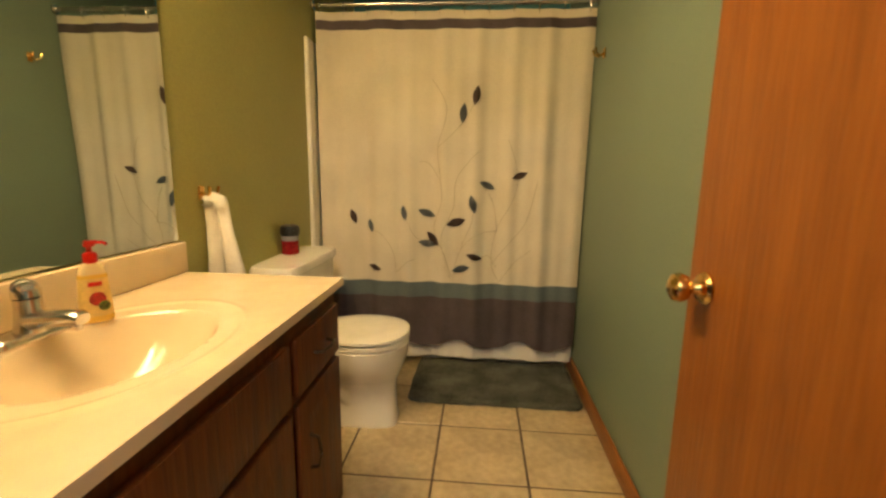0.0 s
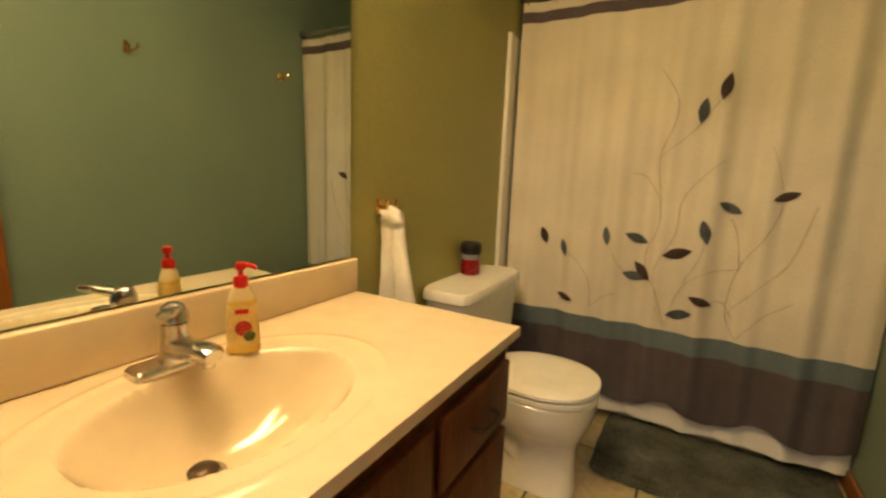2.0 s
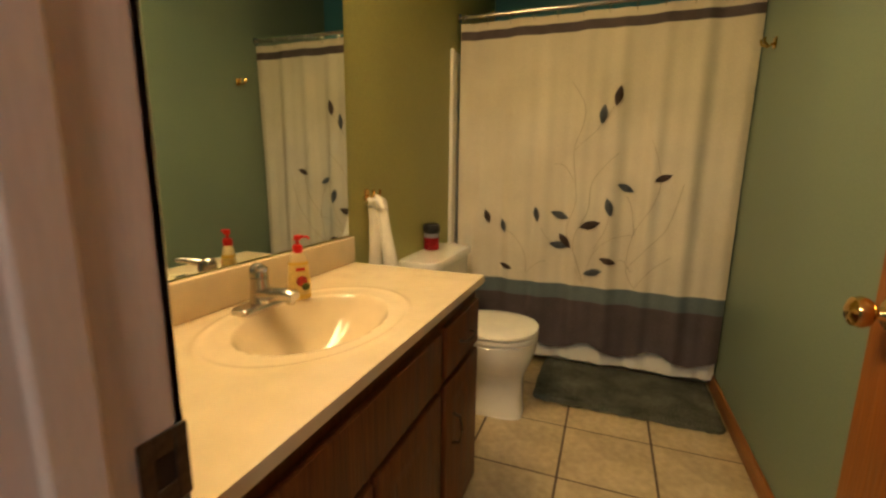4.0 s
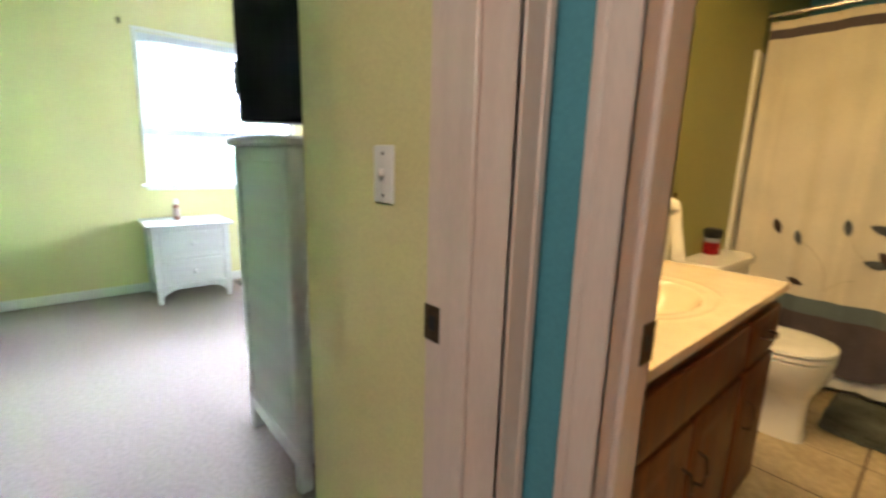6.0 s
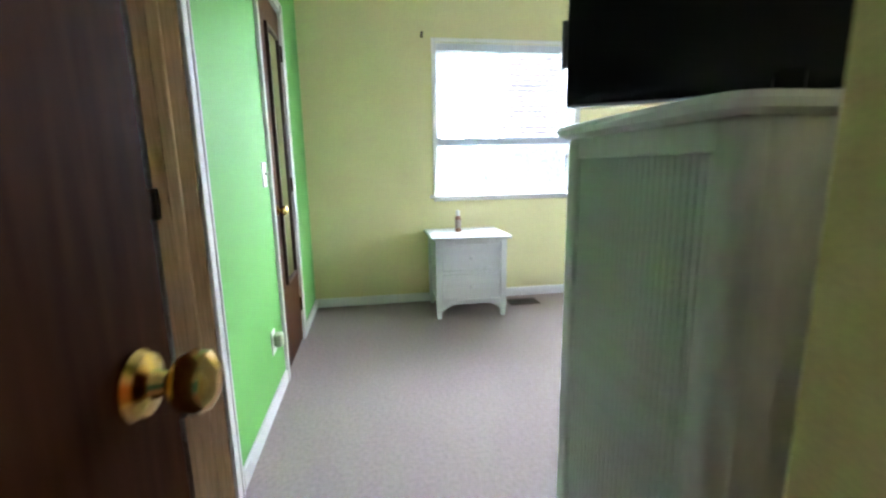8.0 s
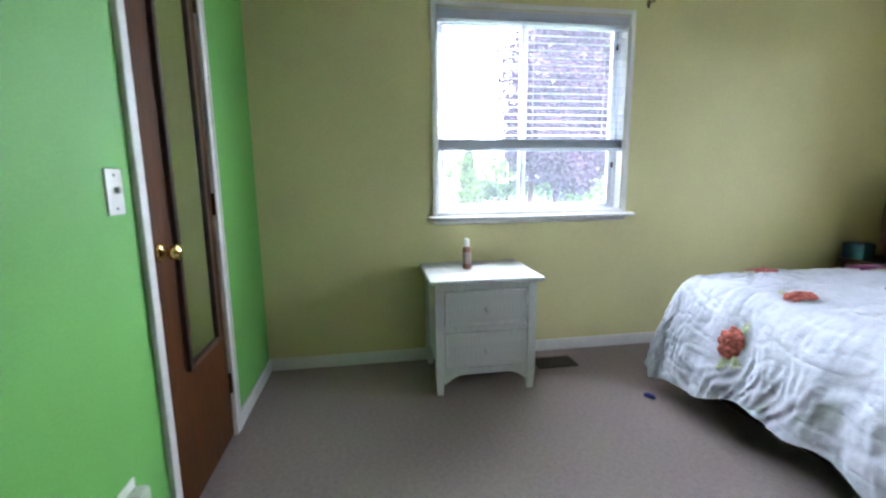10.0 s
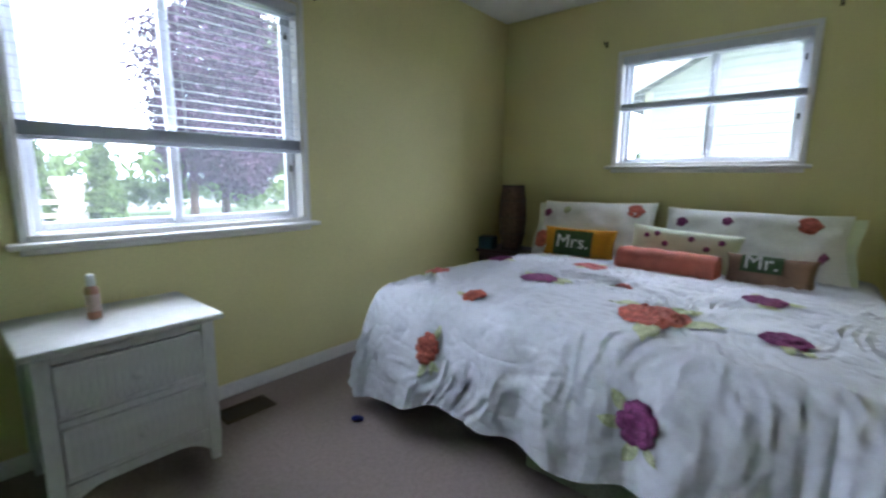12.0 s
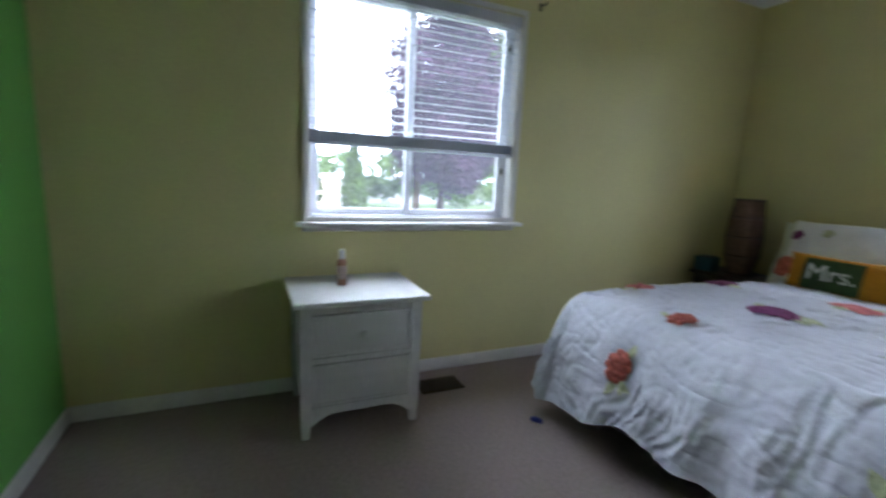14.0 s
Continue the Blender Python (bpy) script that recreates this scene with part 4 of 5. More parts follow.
for x in (-.90, 0, .90):
    part("side_rail", bx((BCX + x - .02, BY0 + .06, .19), (BCX + x + .02, BY1 - .02, .215), .003), M_METAL, bed)
    for y in (BY0 + .10, BY0 + 1.0, BY1 - .1):
        part("leg", lathe([(.022, 0), (.024, .004), (.018, .02), (.014, .03), (.014, .15)], 12, None, pose(BCX + x, y, 0)), M_METAL, bed)
solid("box_spring", bx((BCX - .93, BY0 + .06, .215), (BCX + .93, BY1 - .01, .38), .02, 3), M_BOXSP, "pale green box spring on the bed frame", "box spring")
solid("mattress", bx((BCX - .93, BY0 + .06, .381), (BCX + .93, BY1 - .01, .585), .05, 4), M_COMF, "white king mattress under the comforter", "mattress")
sb = thing("storage_box", "flat storage box with dark contents under the bed", "storage box", pose(-3.75, 1.62, 0, 0, 0, 4))
part("box", bx((-.42, -.22, 0), (.42, .22, .12), .015, 3), M_DARKW, sb)
part("lid", bx((-.43, -.23, .12), (.43, .23, .14), .006, 2), M_BLACK, sb)
sb2 = thing("storage_box", "pale green flat storage box under the bed foot", "storage box", pose(-3.0, 1.52, 0, 0, 0, -2))
part("box", bx((-.46, -.25, 0), (.46, .25, .10), .012, 3), M_BOXSP, sb2)
part("lid", bx((-.47, -.26, .10), (.47, .26, .115), .005, 2), M_BOXSP, sb2)


def drape(a, b, off=0.0, rough=True):
    """The comforter: a across from the bed's middle, b from its head towards and over its foot."""
    L = BY1 - BY0
    da, db = max(0.0, abs(a) - BA), max(0.0, b - L)
    d = math.hypot(da, db)
    sx = math.copysign(1, a)
    ux, uy = (sx * da / d, db / d) if d > 1e-6 else (0, 0)
    dd = min(d, .585 - .085 * min(1, max(0, (a + .95) / .8)) + .03 * math.sin(a * 6 + 1) + .015 * math.sin(a * 17))
    foot = uy * uy
    hz = (.085 + .03 * foot) * (1 - math.exp(-dd / .09)) + (.02 + .16 * foot + .10 * abs(ux * uy)) * dd
    drop = (math.sqrt(dd * dd + .055 ** 2) - .055) * .955
    x = max(-BA, min(BA, a))
    y = min(b, L)
    k = min(1, dd / .45)
    s = a if foot > .5 else b
    rip = k * (1 + 1.3 * max(0, a - .1)) * (.012 * math.sin(s * 15 + .8 * math.sin(s * 4)) + .007 * math.sin(s * 31 + 1.7) + .016 * noise.noise((s * 3, dd * 2, 7)))
    long_fold = min(1, max(0, (a - .20) / .40)) * foot
    rip += min(1, dd / .12) * long_fold * ((.005 + .006 * abs(noise.noise((s * 5, dd * 3, 3)))) * abs(math.sin(s * 30 + 2.6 * noise.noise((s * 4, dd * 2.2, 1)) * 2 + 1.6 * math.sin(s * 7))) ** .8 + .007 * noise.noise((s * 24, dd * 3.5, 9)) + .006 * noise.noise((s * 50, dd * 6, 4)) - .006)
    edge = min(1.0, (BA - abs(x)) / .25 + .25) if d < 1e-6 else .3
    crown = .024 * (1 - (x / BA) ** 6) - .012 * max(0, (y - L + .25) / .25) ** 2 if d < 1e-6 else (.024 * (1 - (x / BA) ** 6) - .012 * foot) * (1 - k)
    crown -= .042 * min(1, max(0, (1.15 - y) / .7))
    px, py, pz = BCX + x + ux * (hz + rip), BY1 - y - uy * (hz + rip), BZ + crown - drop
    if rough:
        q = Vector((px, py, pz))
        calm = 1 - .75 * long_fold * min(1, dd / .2)
        patch = min(1, max(.35, .65 + 1.5 * noise.noise((a * 2.3, b * 2.6, 4))))
        bend = 1.1 * noise.noise((a * 3.1, b * 3.4, 8))
        pleat = .75 - 1.9 * abs(noise.noise((a * 19 + bend * 4, b * 7, 1))) + .45 * noise.noise((a * 46 + bend * 5, b * 17, 6))
        h = .008 * noise.noise(q * 4.5) + .003 * noise.noise(q * 13) + calm * patch * .013 * pleat
        tuck = abs(noise.noise((a * 7 + bend, b * 15, 5)))
        h -= calm * .005 * (1 - min(1, tuck * 5)) ** 2
    else:
        h = 0
    h += off
    up = max(.0, 1 - k * 1.15)
    n = Vector((ux * (1 - up), -uy * (1 - up), up if d > 1e-6 else 1))
    if n.length < 1e-6:
        n = Vector((0, 0, 1))
    n.normalize()
    return Vector((px, py, pz)) + n * h


com = thing("comforter", "white ruched comforter with coral and purple flower applique", "comforter")
LB = BY1 - BY0
bm = grid(lambda u, v: drape(-BA - .60 + (2 * BA + 1.2) * u, .02 + (LB + .60) * v), 420, 300)
bmesh.ops.delete(bm, geom=[f for f in bm.faces if f.calc_area() < 1e-7], context='FACES')
bmesh.ops.delete(bm, geom=[v for v in bm.verts if not v.link_faces], context='VERTS')
part("quilt", bm, M_COMF, com)


def place(x, y, z):
    """Cloth coordinates of a spot on the top, or on the foot face for low z."""
    if z > .6:
        return x - BCX, BY1 - y
    return x - BCX, LB + (BZ - z) / .955 + .045


def bloom(x, y, z, r, mat, petals=9, leafy=3, seed=0, squash=1.0):
    a0, b0 = place(x, y, z)
    rnd = random.Random(seed)
    fl = None
    for i in range(leafy):
        an = rnd.uniform(0, 6.28)
        la, lb = a0 + math.cos(an) * r * 1.15, b0 + math.sin(an) * r * 1.15 * squash
        ln, th = r * rnd.uniform(.55, .8), an + rnd.uniform(-.8, .8)

        def f(u, v, la=la, lb=lb, ln=ln, th=th):
            s, w = (u - .5) * 2 * ln, (v - .5) * ln * .9 * math.sin(math.pi * min(.999, max(.001, u)))
            return drape(la + s * math.cos(th) - w * math.sin(th), lb + (s * math.sin(th) + w * math.cos(th)), .007)
        bm = grid(f, 10, 6)
        part("leaf", bm, M_SAGEL, com)
    for k, (rad, cnt, off) in enumerate(((.66, petals, .009), (.36, max(5, petals - 3), .013), (0, 1, .016))):
        bm = B()
        for i in range(cnt):
            an = 2 * math.pi * i / cnt + k * .4 + rnd.uniform(-.15, .15)
            ca, cb = a0 + math.cos(an) * r * rad, b0 + math.sin(an) * r * rad * squash
            pr = r * (.36 if rad else .24)

            def g(u, v, ca=ca, cb=cb, pr=pr, off=off):
                rr, tt = u * pr, v * 2 * math.pi
                return drape(ca + rr * math.cos(tt), cb + rr * math.sin(tt), off + .006 * (1 - u * u) - .004 * (u > .98))
            grid(g, 4, 12, bm)
        part(("petal_ring", "petal_ring", "flower_heart")[k], bm, mat, com)


for i, (x, y, z, r, mt, pt, lf, sq) in enumerate((
        (-3.10, 1.545, .63, .125, M_CORAL, 12, 5, 1.0), (-2.71, 1.565, .63, .075, M_PURP, 8, 2, 1.0), (-3.715, 1.82, .63, .10, M_PURP, 9, 3, .8), (-3.66, 2.35, .63, .10, M_PINK, 9, 2, .9),
        (-4.20, 2.21, .63, .085, M_PURP, 7, 2, .9), (-2.80, 2.08, .63, .085, M_PURP, 8, 3, .9), (-3.33, 1.92, .63, .04, M_PINK, 6, 1, 1), (-4.27, 1.66, .63, .07, M_PINK, 7, 2, 1),
        (-3.79, 1.36, .63, .052, M_CORAL, 7, 1, 1.2), (-3.034, 1.19, .395, .066, M_PURP, 11, 4, 1.2), (-3.905, 1.19, .41, .058, M_CORAL, 10, 4, 1.35))):
    bloom(x, y, z, r, mt, pt, lf, i + 3, sq)


def cushion(w, h, t, p=2.6, wob=.012, seed=0, n=26, taper=0.0):
    """A stuffed cushion: x across, z up, y its thickness, centred."""
    def f(s):
        def g(u, v):
            a, b = 2 * u - 1, 2 * v - 1
            ex = (1 - abs(a) ** p) * (1 - abs(b) ** p)
            pin = 1 - .07 * (1 - abs(a) ** 2) * abs(b) ** 3
            pin2 = 1 - .07 * (1 - abs(b) ** 2) * abs(a) ** 3
            x, z = a * w / 2 * pin2 * (1 - taper * b), b * h / 2 * pin
            y = s * (t / 2 * max(0, ex) ** .42 + .002) + wob * (noise.noise((x * 7 + seed, z * 7, s)) + .4 * noise.noise((x * 19 + seed, z * 11, s + 3))) * min(1, ex * 3)
            return Vector((x, y, z))
        return g
    bm = grid(f(1), n, n)
    grid(f(-1), n, n, bm)
    bmesh.ops.remove_doubles(bm, verts=bm.verts, dist=.0045)
    return bm


def pillow_spot(cx, cz, r, w, h, t, mat, parent, name, y=-1, p=2.6):
    def g(u, v):
        rr, tt = u * r, v * 2 * math.pi
        x, z = cx + rr * math.cos(tt) * (1 + .2 * math.cos(5 * tt)), cz + rr * math.sin(tt)
        a, b = 2 * x / w, 2 * z / h
        ex = max(0, 1 - abs(a) ** p) * max(0, 1 - abs(b) ** p)
        return Vector((x, y * (t / 2 * ex ** .42 + .010 + .004 * (1 - u)), z))
    part(name, grid(g, 5, 16), mat, parent)


for k, (x, z, w, h, yaw, tilt) in enumerate(((-3.95, .772, .90, .46, 4, -24), (-2.985, .752, 1.02, .46, -2, -22))):
    s = thing("pillow_sham", "white flowered pillow sham leaning on the wall", "pillow", pose(x, 3.13, z, tilt, (-1, .3)[k], yaw), group="pillow shams")
    part("cover", cushion(w, h, .20, seed=k * 9, wob=.03, taper=.045), M_SHAM, s)
    sd = 1 if k else -1
    part("flange", grid(lambda u, v: Vector((sd * (w / 2 - .05 - .04 * v + u * (.075 + .045 * v ** 3 + .008 * math.sin(v * 9))), .012 * math.sin(v * 6 + u * 2), (v - .5) * (h - .05) * (1 + .06 * u))), 5, 14), M_PALEG, s, "pale green flat border")
    for cx, cz, r, mt in ((.30, .13, .055, M_CORAL), (-.36, .10, .035, M_PURP), (.36, -.05, .04, M_PURP if k else M_SAGEL), (-.38, -.12, .07, M_CORAL if not k else M_SAGEL), (-.20 + .1 * k, .12, .03, M_PURP if k else M_SAGEL)):
        pillow_spot(cx, cz, r, w, h, .20, mt, s, "flower")


def words(text, size, m, parent):
    c = bpy.data.curves.new("lettering", 'FONT')
    c.body, c.size, c.extrude, c.align_x, c.align_y = text, size, .002, 'CENTER', 'CENTER'
    o = new("lettering", c)
    bpy.context.view_layer.update()
    me = bpy.data.meshes.new_from_object(o.evaluated_get(bpy.context.evaluated_depsgraph_get()))
    bpy.data.objects.remove(o)
    me.materials.clear()
    me.materials.append(M_LETTER)
    t = new("lettering", me)
    t.parent = parent
    t.matrix_local = m
    tagged(t, "white felt letters " + text)


for name, x, y, z, w, h, mt, txt, px, yaw, lab in (("throw_pillow", -3.945, 2.84, .688, .53, .24, M_GOLD, "Mrs.", -.02, 3, "gold velvet pillow with a green panel lettered Mrs."),
                                                   ("throw_pillow", -2.825, 2.66, .664, .40, .20, M_TAUPE, "Mr.", -.03, -4, "taupe velvet pillow with a green panel lettered Mr.")):
    s = thing(name, lab, "pillow", pose(x, y, z, -14, 0, yaw), group="lettered pillows")
    part("cover", cushion(w, h, .13, 3.2, seed=x), mt, s)
    pw, ph, pz = (w * .52, h * .74, 0) if txt == "Mrs." else (w * .46, h * .46, h * .235)

    def gp(u, v):
        xx, zz = px + (u - .5) * pw, (v - .5) * ph + pz
        a, b = 2 * xx / w, 2 * zz / h
        ex = max(0, 1 - abs(a) ** 3.2) * max(0, 1 - abs(b) ** 3.2)
        return Vector((xx, -(.065 * ex ** .42 + .012), zz))
    bm = grid(gp, 16, 12)
    part("panel", bm, M_PANEL, s, "dark green panel with light edging")
    words(txt, h * .55, pose(px, -.081 if txt == "Mrs." else -.079, .005 + pz, 90), s)

s = thing("throw_pillow", "pale green cushion with small purple blossoms", "pillow", pose(-3.29, 2.87, .716, -16, 3, -3))
part("cover", cushion(.64, .27, .14, 2.8, seed=31), M_PALEG, s)
for cx, cz in ((-.2, .06), (-.08, .02), (.02, -.04), (.06, .07), (.15, .02), (.22, .07), (-.25, -.04), (-.14, .08)):
    pillow_spot(cx, cz, .018, .64, .27, .14, M_PURP, s, "flower")
bol = thing("bolster_pillow", "coral velvet bolster pillow lying on the bed", "pillow", pose(-3.32, 2.64, .655, 0, 0, -4))
rs = []
for i in range(30):
    u = i / 29
    r = .085 * (1 - abs(2 * u - 1) ** 14) ** .3 * (1 + .03 * math.sin(u * 21)) + .004
    rs.append([((u - .5) * .565, r * math.cos(2 * math.pi * k / 28) * 1.05, r * math.sin(2 * math.pi * k / 28) + .003 * noise.noise((u * 9, k * .5, 2))) for k in range(28)])
part("cover", loft(rs), M_BOLST, bol)
for u in (-.268, .268):
    part("piping", tube([(u, .083 * math.cos(a), .08 * math.sin(a)) for a in [k * math.pi / 12 for k in range(25)]], .004, 6), M_BOLST, bol)


def side_table(name, x0, x1, y0, y1, top, lab):
    t = thing(name, lab, "side table")
    part("tabletop", bx((x0, y0, top - .03), (x1, y1, top), .006, 2), M_DARKW, t)
    part("body", bx((x0 + .02, y0 + .02, .15), (x1 - .02, y1 - .02, top - .03), .004), M_DARKW, t)
    for x in (x0 + .02, x1 - .065):
        for y in (y0 + .02, y1 - .065):
            part("leg", bx((x, y, 0), (x + .045, y + .045, .15), .005), M_DARKW, t)
    for z in (.19, .36):
        d = part("drawer", bx((x0 + .04, y0 + .008, z), (x1 - .04, y0 + .021, z + .14), .004), M_DARKW, t)
        part("drawer_knob", lathe([(.006, 0), (.006, .01), (.013, .02), (.004, .026)], 12, None, pose((x0 + x1) / 2, y0 + .008, z + .07, 90)), M_BRONZE, d)
    return t


side_table("bedside_table", -2.27, -1.83, 2.80, 3.32, .545, "dark wood bedside table by the bed")
side_table("bedside_table", -4.91, -4.43, 2.92, 3.32, .545, "dark wood bedside table in the corner")
dome = thing("alarm_clock", "dark rounded clock radio with a pale base", "clock", pose(-2.15, 3.0, .545))
part("shell", loft([ring((0, 0, z), a, b, 24) for z, a, b in ((.022, .085, .055), (.06, .08, .052), (.10, .06, .04), (.135, .03, .02), (.145, .01, .008))]), M_BLACK, dome)
part("base", loft([ring((0, 0, z), a, b, 24) for z, a, b in ((0, .085, .058), (.022, .09, .06))]), M_WHITEP, dome)
lampt = thing("table_lamp", "tall tapered dark woven table lamp, unlit", "lamp", pose(-4.655, 3.10, .545))
part("shade", loft([ring((0, 0, z), a, a, 20, 3.2) for z, a in ((.02, .075), (.14, .098), (.28, .105), (.42, .098), (.545, .082))]), M_WOVEN, lampt)
for z, a in ((.14, .099), (.28, .106), (.42, .099)):
    part("band", loft([ring((0, 0, z + d), a + e, a + e, 20, 3.2) for d, e in ((-.006, 0), (-.004, .003), (.004, .003), (.006, 0))]), M_DARKW, lampt)
part("rim", loft([ring((0, 0, z), a, a, 20, 3.2) for z, a in ((.538, .086), (.552, .086))]), M_DARKW, lampt)
part("foot", loft([ring((0, 0, z), a, a, 20, 3.2) for z, a in ((0, .085), (.02, .08))]), M_DARKW, lampt)
tb = thing("tissue_box", "dark teal box on the corner bedside table", "box", pose(-4.83, 2.99, .545, 0, 0, 8))
part("box", bx((-.065, -.06, 0), (.065, .06, .105), .006, 2), M_TEALBOX, tb)
part("flap", bx((-.05, -.045, .105), (.05, .045, .112), .003), M_BLACK, tb)


# ---- outside ----
GZ = -.55


def cloud_glow():
    m = bpy.data.materials.new("bright_overcast_sky")
    m.use_nodes = True
    n = m.node_tree.nodes
    b = n["Principled BSDF"]
    b.inputs["Base Color"].default_value = (0, 0, 0, 1)
    b.inputs["Emission Color"].default_value = (.70, .80, 1, 1)
    b.inputs["Emission Strength"].default_value = 10.0
    return m


def far_sky(u, v):
    a, e = radians(-35 + 170 * u), radians(78 * v)
    return Vector((-130 * math.cos(a) * math.cos(e), 130 * math.sin(a) * math.cos(e), GZ - .2 + 130 * math.sin(e)))


sk = new("backdrop", mesh("backdrop", grid(far_sky, 40, 14), cloud_glow()))
tagged(sk, "bright hazy overcast sky behind the trees", "sky", kind="structure")
structure("ground", [((-400, -400, GZ - .3), (400, 400, GZ))], M_GRASS, "lawn round the house")
drv = structure("road", [((-60, -40, GZ), (-27.5, 60, GZ + .02))], M_ROAD, "pale grey road beyond the lawn")


def leaf_cloud(bm, centre, radii, n, size, rnd, flat=.6, shell=.5):
    for _ in range(n):
        while True:
            p = Vector((rnd.uniform(-1, 1), rnd.uniform(-1, 1), rnd.uniform(-1, 1)))
            if shell < p.length < 1:
                break
        c = Vector(centre) + Vector((p.x * radii[0], p.y * radii[1], p.z * radii[2]))
        m = Euler((rnd.uniform(-flat, flat) * 2, rnd.uniform(-flat, flat) * 2, rnd.uniform(0, 6.3))).to_matrix()
        s = size * rnd.uniform(.6, 1.3)
        v = [bm.verts.new(c + m @ Vector(q)) for q in ((-s, 0, 0), (0, -s * .45, s * .12), (s, 0, -s * .1), (0, s * .45, s * .12))]
        bm.faces.new((v[0], v[1], v[2]))
        bm.faces.new((v[0], v[2], v[3]))


def tree(name, label, x, y, h, trunk_h, rad, mat, n, seed, size=.13, lean=0, blobs=26):
    t = thing(name, label, "tree", pose(x, y, GZ))
    rnd = random.Random(seed)
    part("trunk", tube([(0, 0, -.1), (.05, 0, trunk_h * .5), (0, .08, trunk_h), (.05, 0, h * .55), (0, 0, h * .85)], [.20, .15, .12, .08, .02], 10), M_BARK, t)
    crown = B()
    for k in range(blobs):
        f = rnd.uniform(0, 1) ** .8
        z = trunk_h * .8 + (h - trunk_h * .8) * f
        w = rad * (math.sin(math.pi * min(1, .18 + .75 * f)) ** .7)
        an = rnd.uniform(0, 6.28)
        d = w * rnd.uniform(.35, .85)
        c = (math.cos(an) * d, math.sin(an) * d, z)
        if k % 2 == 0:
            part("limb", tube([(0, 0, max(trunk_h * .8, z - d * .8)), (c[0] * .5, c[1] * .5, z - d * .25), c], [.05, .035, .012], 6), M_BARK, t)
        leaf_cloud(crown, c, (rad * .36, rad * .36, rad * .26), n // blobs, size, rnd, shell=.1)
    part("crown", crown, mat, t, smooth=False)
    return t


tree("plum_tree", "purple-leaved plum tree on the lawn", -20.6, 7.6, 8.6, 1.5, 3.0, M_PLUM, 44000, 5, .11, blobs=90)
tree("plum_tree", "smaller trunk of a purple-leaved tree on the lawn", -20.2, 6.3, 5.2, 1.7, 1.5, M_PLUM, 4500, 8, .12, blobs=18)
tree("tree", "light green leafy tree behind the lawn", -29.5, 15.5, 11, 2.0, 4.0, M_BUSH, 7000, 11, .24, blobs=40)
tree("tree", "tall green leafy tree far behind", -52, 26, 13, 2.5, 6.5, M_BUSH, 6000, 14, .4, blobs=40)
tree("tree", "broad green leafy tree far behind", -70, 4, 5, 1.0, 7, M_BUSH, 5000, 15, .4, blobs=40)


def conifer(x, y, h, rad, seed):
    t = thing("conifer", "narrow green arborvitae on the lawn", "tree", pose(x, y, GZ))
    rnd = random.Random(seed)
    part("trunk", tube([(0, 0, -.1), (0, 0, h * .9)], [.08, .02], 8), M_BARK, t)
    bm = B()
    for k in range(46):
        f = k / 46
        w = rad * (1 - f) ** .75 * (.6 + .4 * min(1, f * 8))
        for _ in range(3):
            an = rnd.uniform(0, 6.28)
            leaf_cloud(bm, (math.cos(an) * w * .6, math.sin(an) * w * .6, .1 + f * h), (w * .5, w * .5, .16), 22, .10, rnd, 1.0, .1)
    part("crown", bm, M_CONI, t, smooth=False)


woods = B()
rw = random.Random(77)
for k in range(90):
    wy = -40 + k * 1.25
    leaf_cloud(woods, (-62 + rw.uniform(-6, 6), wy, GZ + rw.uniform(.8, 4.2)), (2.2, 2.2, 1.9), 90, .5, rw, 1.0, .1)
tagged(new("distant_trees", mesh("distant_trees", woods, M_BUSH, False)), "pale green trees along the far side of the road", "trees", kind="stuff")
conifer(-19.2, 3.4, 3.0, .62, 3)
conifer(-21.5, 2.2, 2.6, .55, 4)


def shrub(x, y, w, h, seed):
    t = thing("shrub", "rounded green shrub at the edge of the lawn", "shrub", pose(x, y, GZ), group="shrubs by the road")
    rnd = random.Random(seed)
    bm = B()
    for k in range(8):
        leaf_cloud(bm, (rnd.uniform(-.5, .5) * w, rnd.uniform(-.5, .5) * w, h * rnd.uniform(.35, .7)), (w * .35, w * .35, h * .3), 130, .13, rnd, 1.0, .2)
    part("crown", bm, M_BUSH, t, smooth=False)
    part("trunk", tube([(0, 0, -.05), (.04, 0, h * .5)], [.05, .02], 6), M_BARK, t)


for i, (x, y, w, h) in enumerate(((-25, 5.2, 2.4, 1.7), (-25.5, 8.2, 2.8, 1.9), (-24.5, 10.8, 2.5, 1.6), (-25, 13.5, 2.6, 1.8), (-26, 3.0, 2.2, 1.5), (-24, 1.2, 1.8, 1.3), (-6.2, 11.5, 1.3, 2.6))):
    shrub(x, y, w, h, 40 + i)
fen = thing("fence", "low white post and rail fence", "fence", pose(-19.8, 3.3, GZ))
for i in range(4):
    part("post", bx((-.06, -i * 1.6 - .06, 0), (.06, -i * 1.6 + .06, 1.1), .01), M_TRIM, fen)
for z in (.4, .8):
    part("rail", bx((-.025, -5.0, z), (.025, .15, z + .12), .005), M_TRIM, fen)

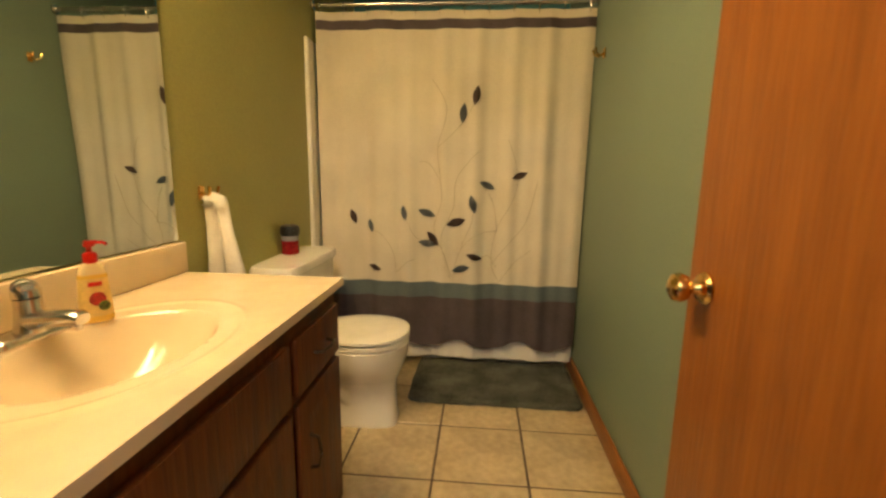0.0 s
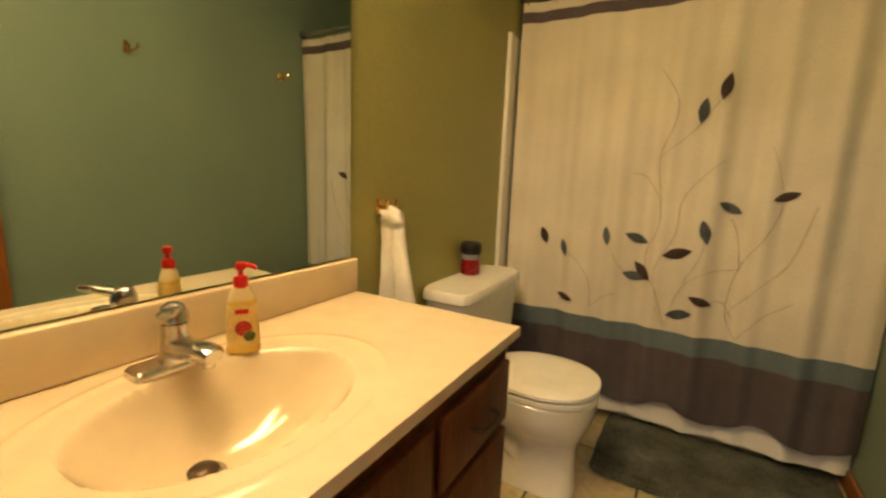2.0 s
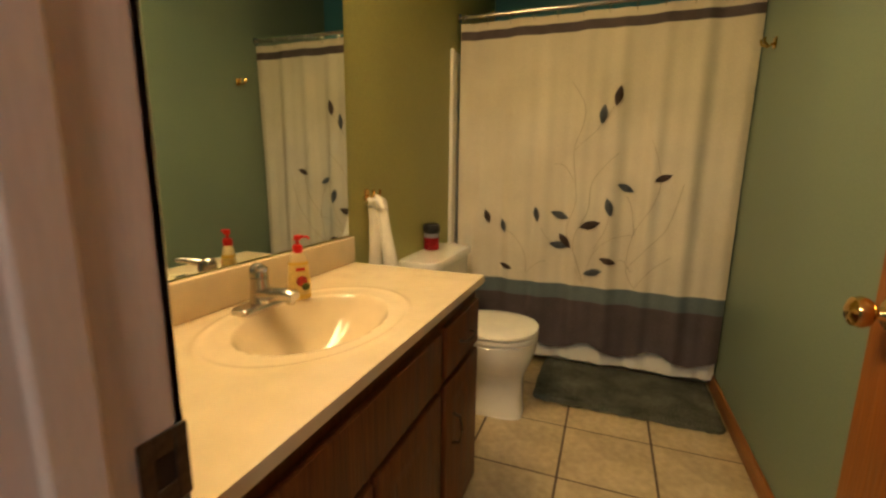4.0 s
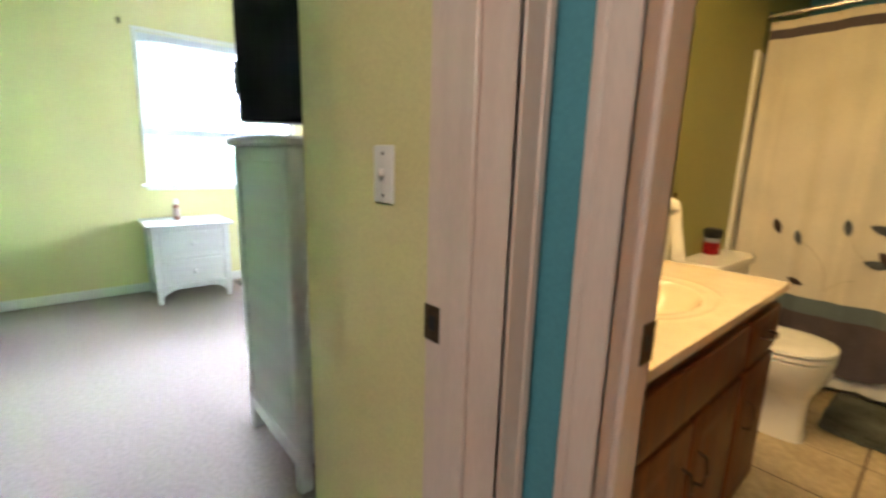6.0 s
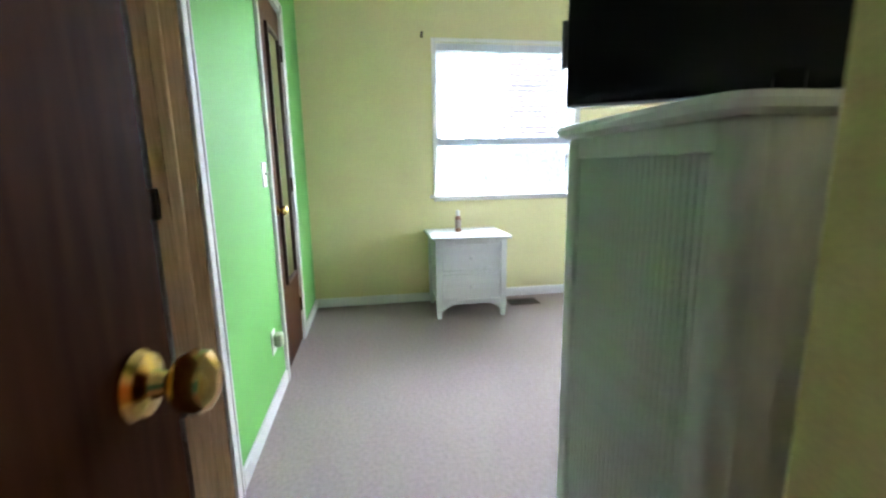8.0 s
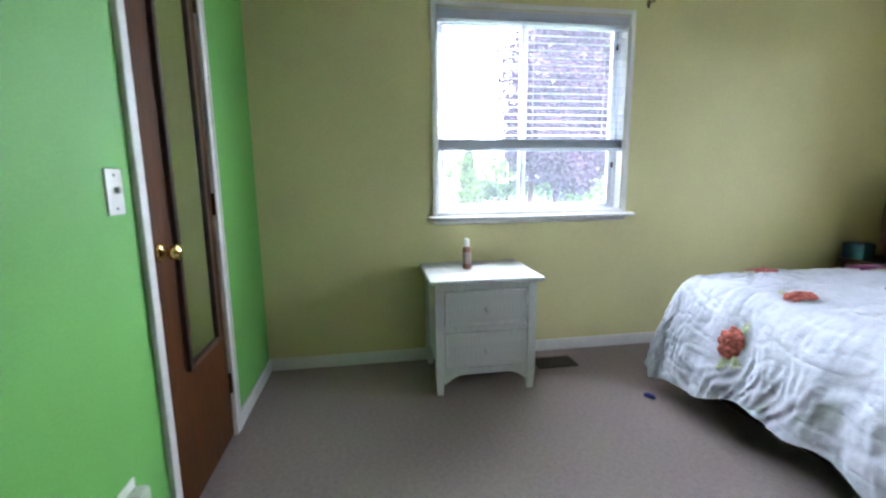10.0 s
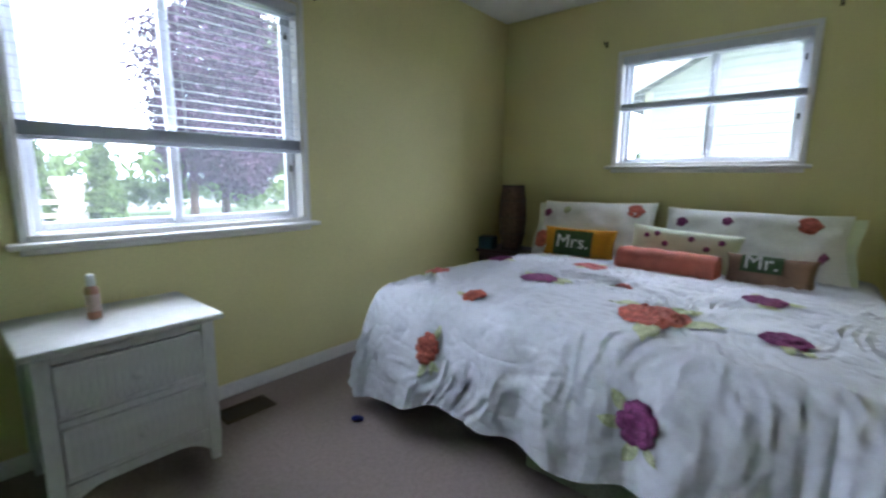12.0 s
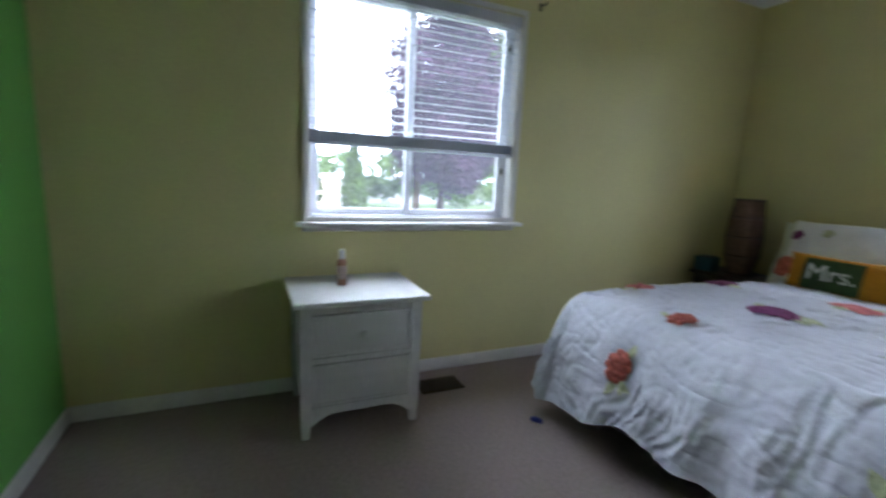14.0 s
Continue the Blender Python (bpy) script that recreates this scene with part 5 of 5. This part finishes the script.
shed = thing("shed", "low plain white shed standing beyond the fence", "shed", pose(-22.4, 2.7, GZ))
part("wall", bx((-.9, -.85, 0), (.9, .85, 1.38), .02, 2), M_SIDING, shed)
part("roof", loft([[(-1.0, y, 1.38), (1.0, y, 1.38), (1.0, y, 1.42), (0, y, 1.56), (-1.0, y, 1.42)] for y in (-.95, .95)]), M_TRIM, shed, smooth=False)
part("door", bx((.90, -.35, .05), (.93, .35, 1.25), .008), M_TRIM, shed)

nb = thing("neighbour_house", "white-sided neighbour house with a gabled roof", "house", pose(-5.0, 7.9, 0))
EV, SL, RX = 2.62, .49, 4.6
gable = B()
pts = [(0, 0, GZ), (2 * RX, 0, GZ), (2 * RX, 0, EV), (RX, 0, EV + SL * RX), (0, 0, EV)]
loft([pts, [(x, 9, z) for x, y, z in pts]], gable)
part("wall", gable, M_SIDING, nb, smooth=False)
i = 0
z = GZ + .02
while z < EV + SL * RX - .1:
    a = max(0, (z + .13 - EV) / SL)
    if 2 * RX - 2 * a > .3:
        part("siding_board", loft([[(a, -.004, z), (2 * RX - a, -.004, z), (2 * RX - a, -.022, z), (a, -.022, z)], [(a, -.004, z + .135), (2 * RX - a, -.004, z + .135), (2 * RX - a, -.006, z + .135), (a, -.006, z + .135)]]), M_SIDING, nb, smooth=False)
    z += .14
for s in (1, -1):
    x0, x1 = (-.45, RX) if s == 1 else (2 * RX + .45, RX)
    zz = EV - SL * .45
    bm = loft([[(x0, y, zz), (x1, y, EV + SL * RX), (x1, y, EV + SL * RX + .14), (x0, y, zz + .14)] for y in (-.35, 9.3)])
    part("roof", bm, M_SHING, nb, smooth=False)
    part("rake_board", loft([[(x0, y, zz - .02), (x1, y, EV + SL * RX - .02), (x1, y, EV + SL * RX + .12), (x0, y, zz + .12)] for y in (-.37, -.352)]), M_TRIM, nb, smooth=False)
part("corner_board", bx((-.03, -.03, GZ), (.09, .02, EV - .02), .004), M_TRIM, nb)

# ---- floor tiles, last ----
T = .35
tile_me = mesh("tile", bx((-.1705, -.1705, -.006), (.1705, .1705, 0), .003, 1), M_TILE, False)
for i in range(5):
    for j in range(8):
        o = new("tile", tile_me)
        o.parent = floor_bath
        o.location = (-.165 - .35 * i, .295 + T * j, .0)
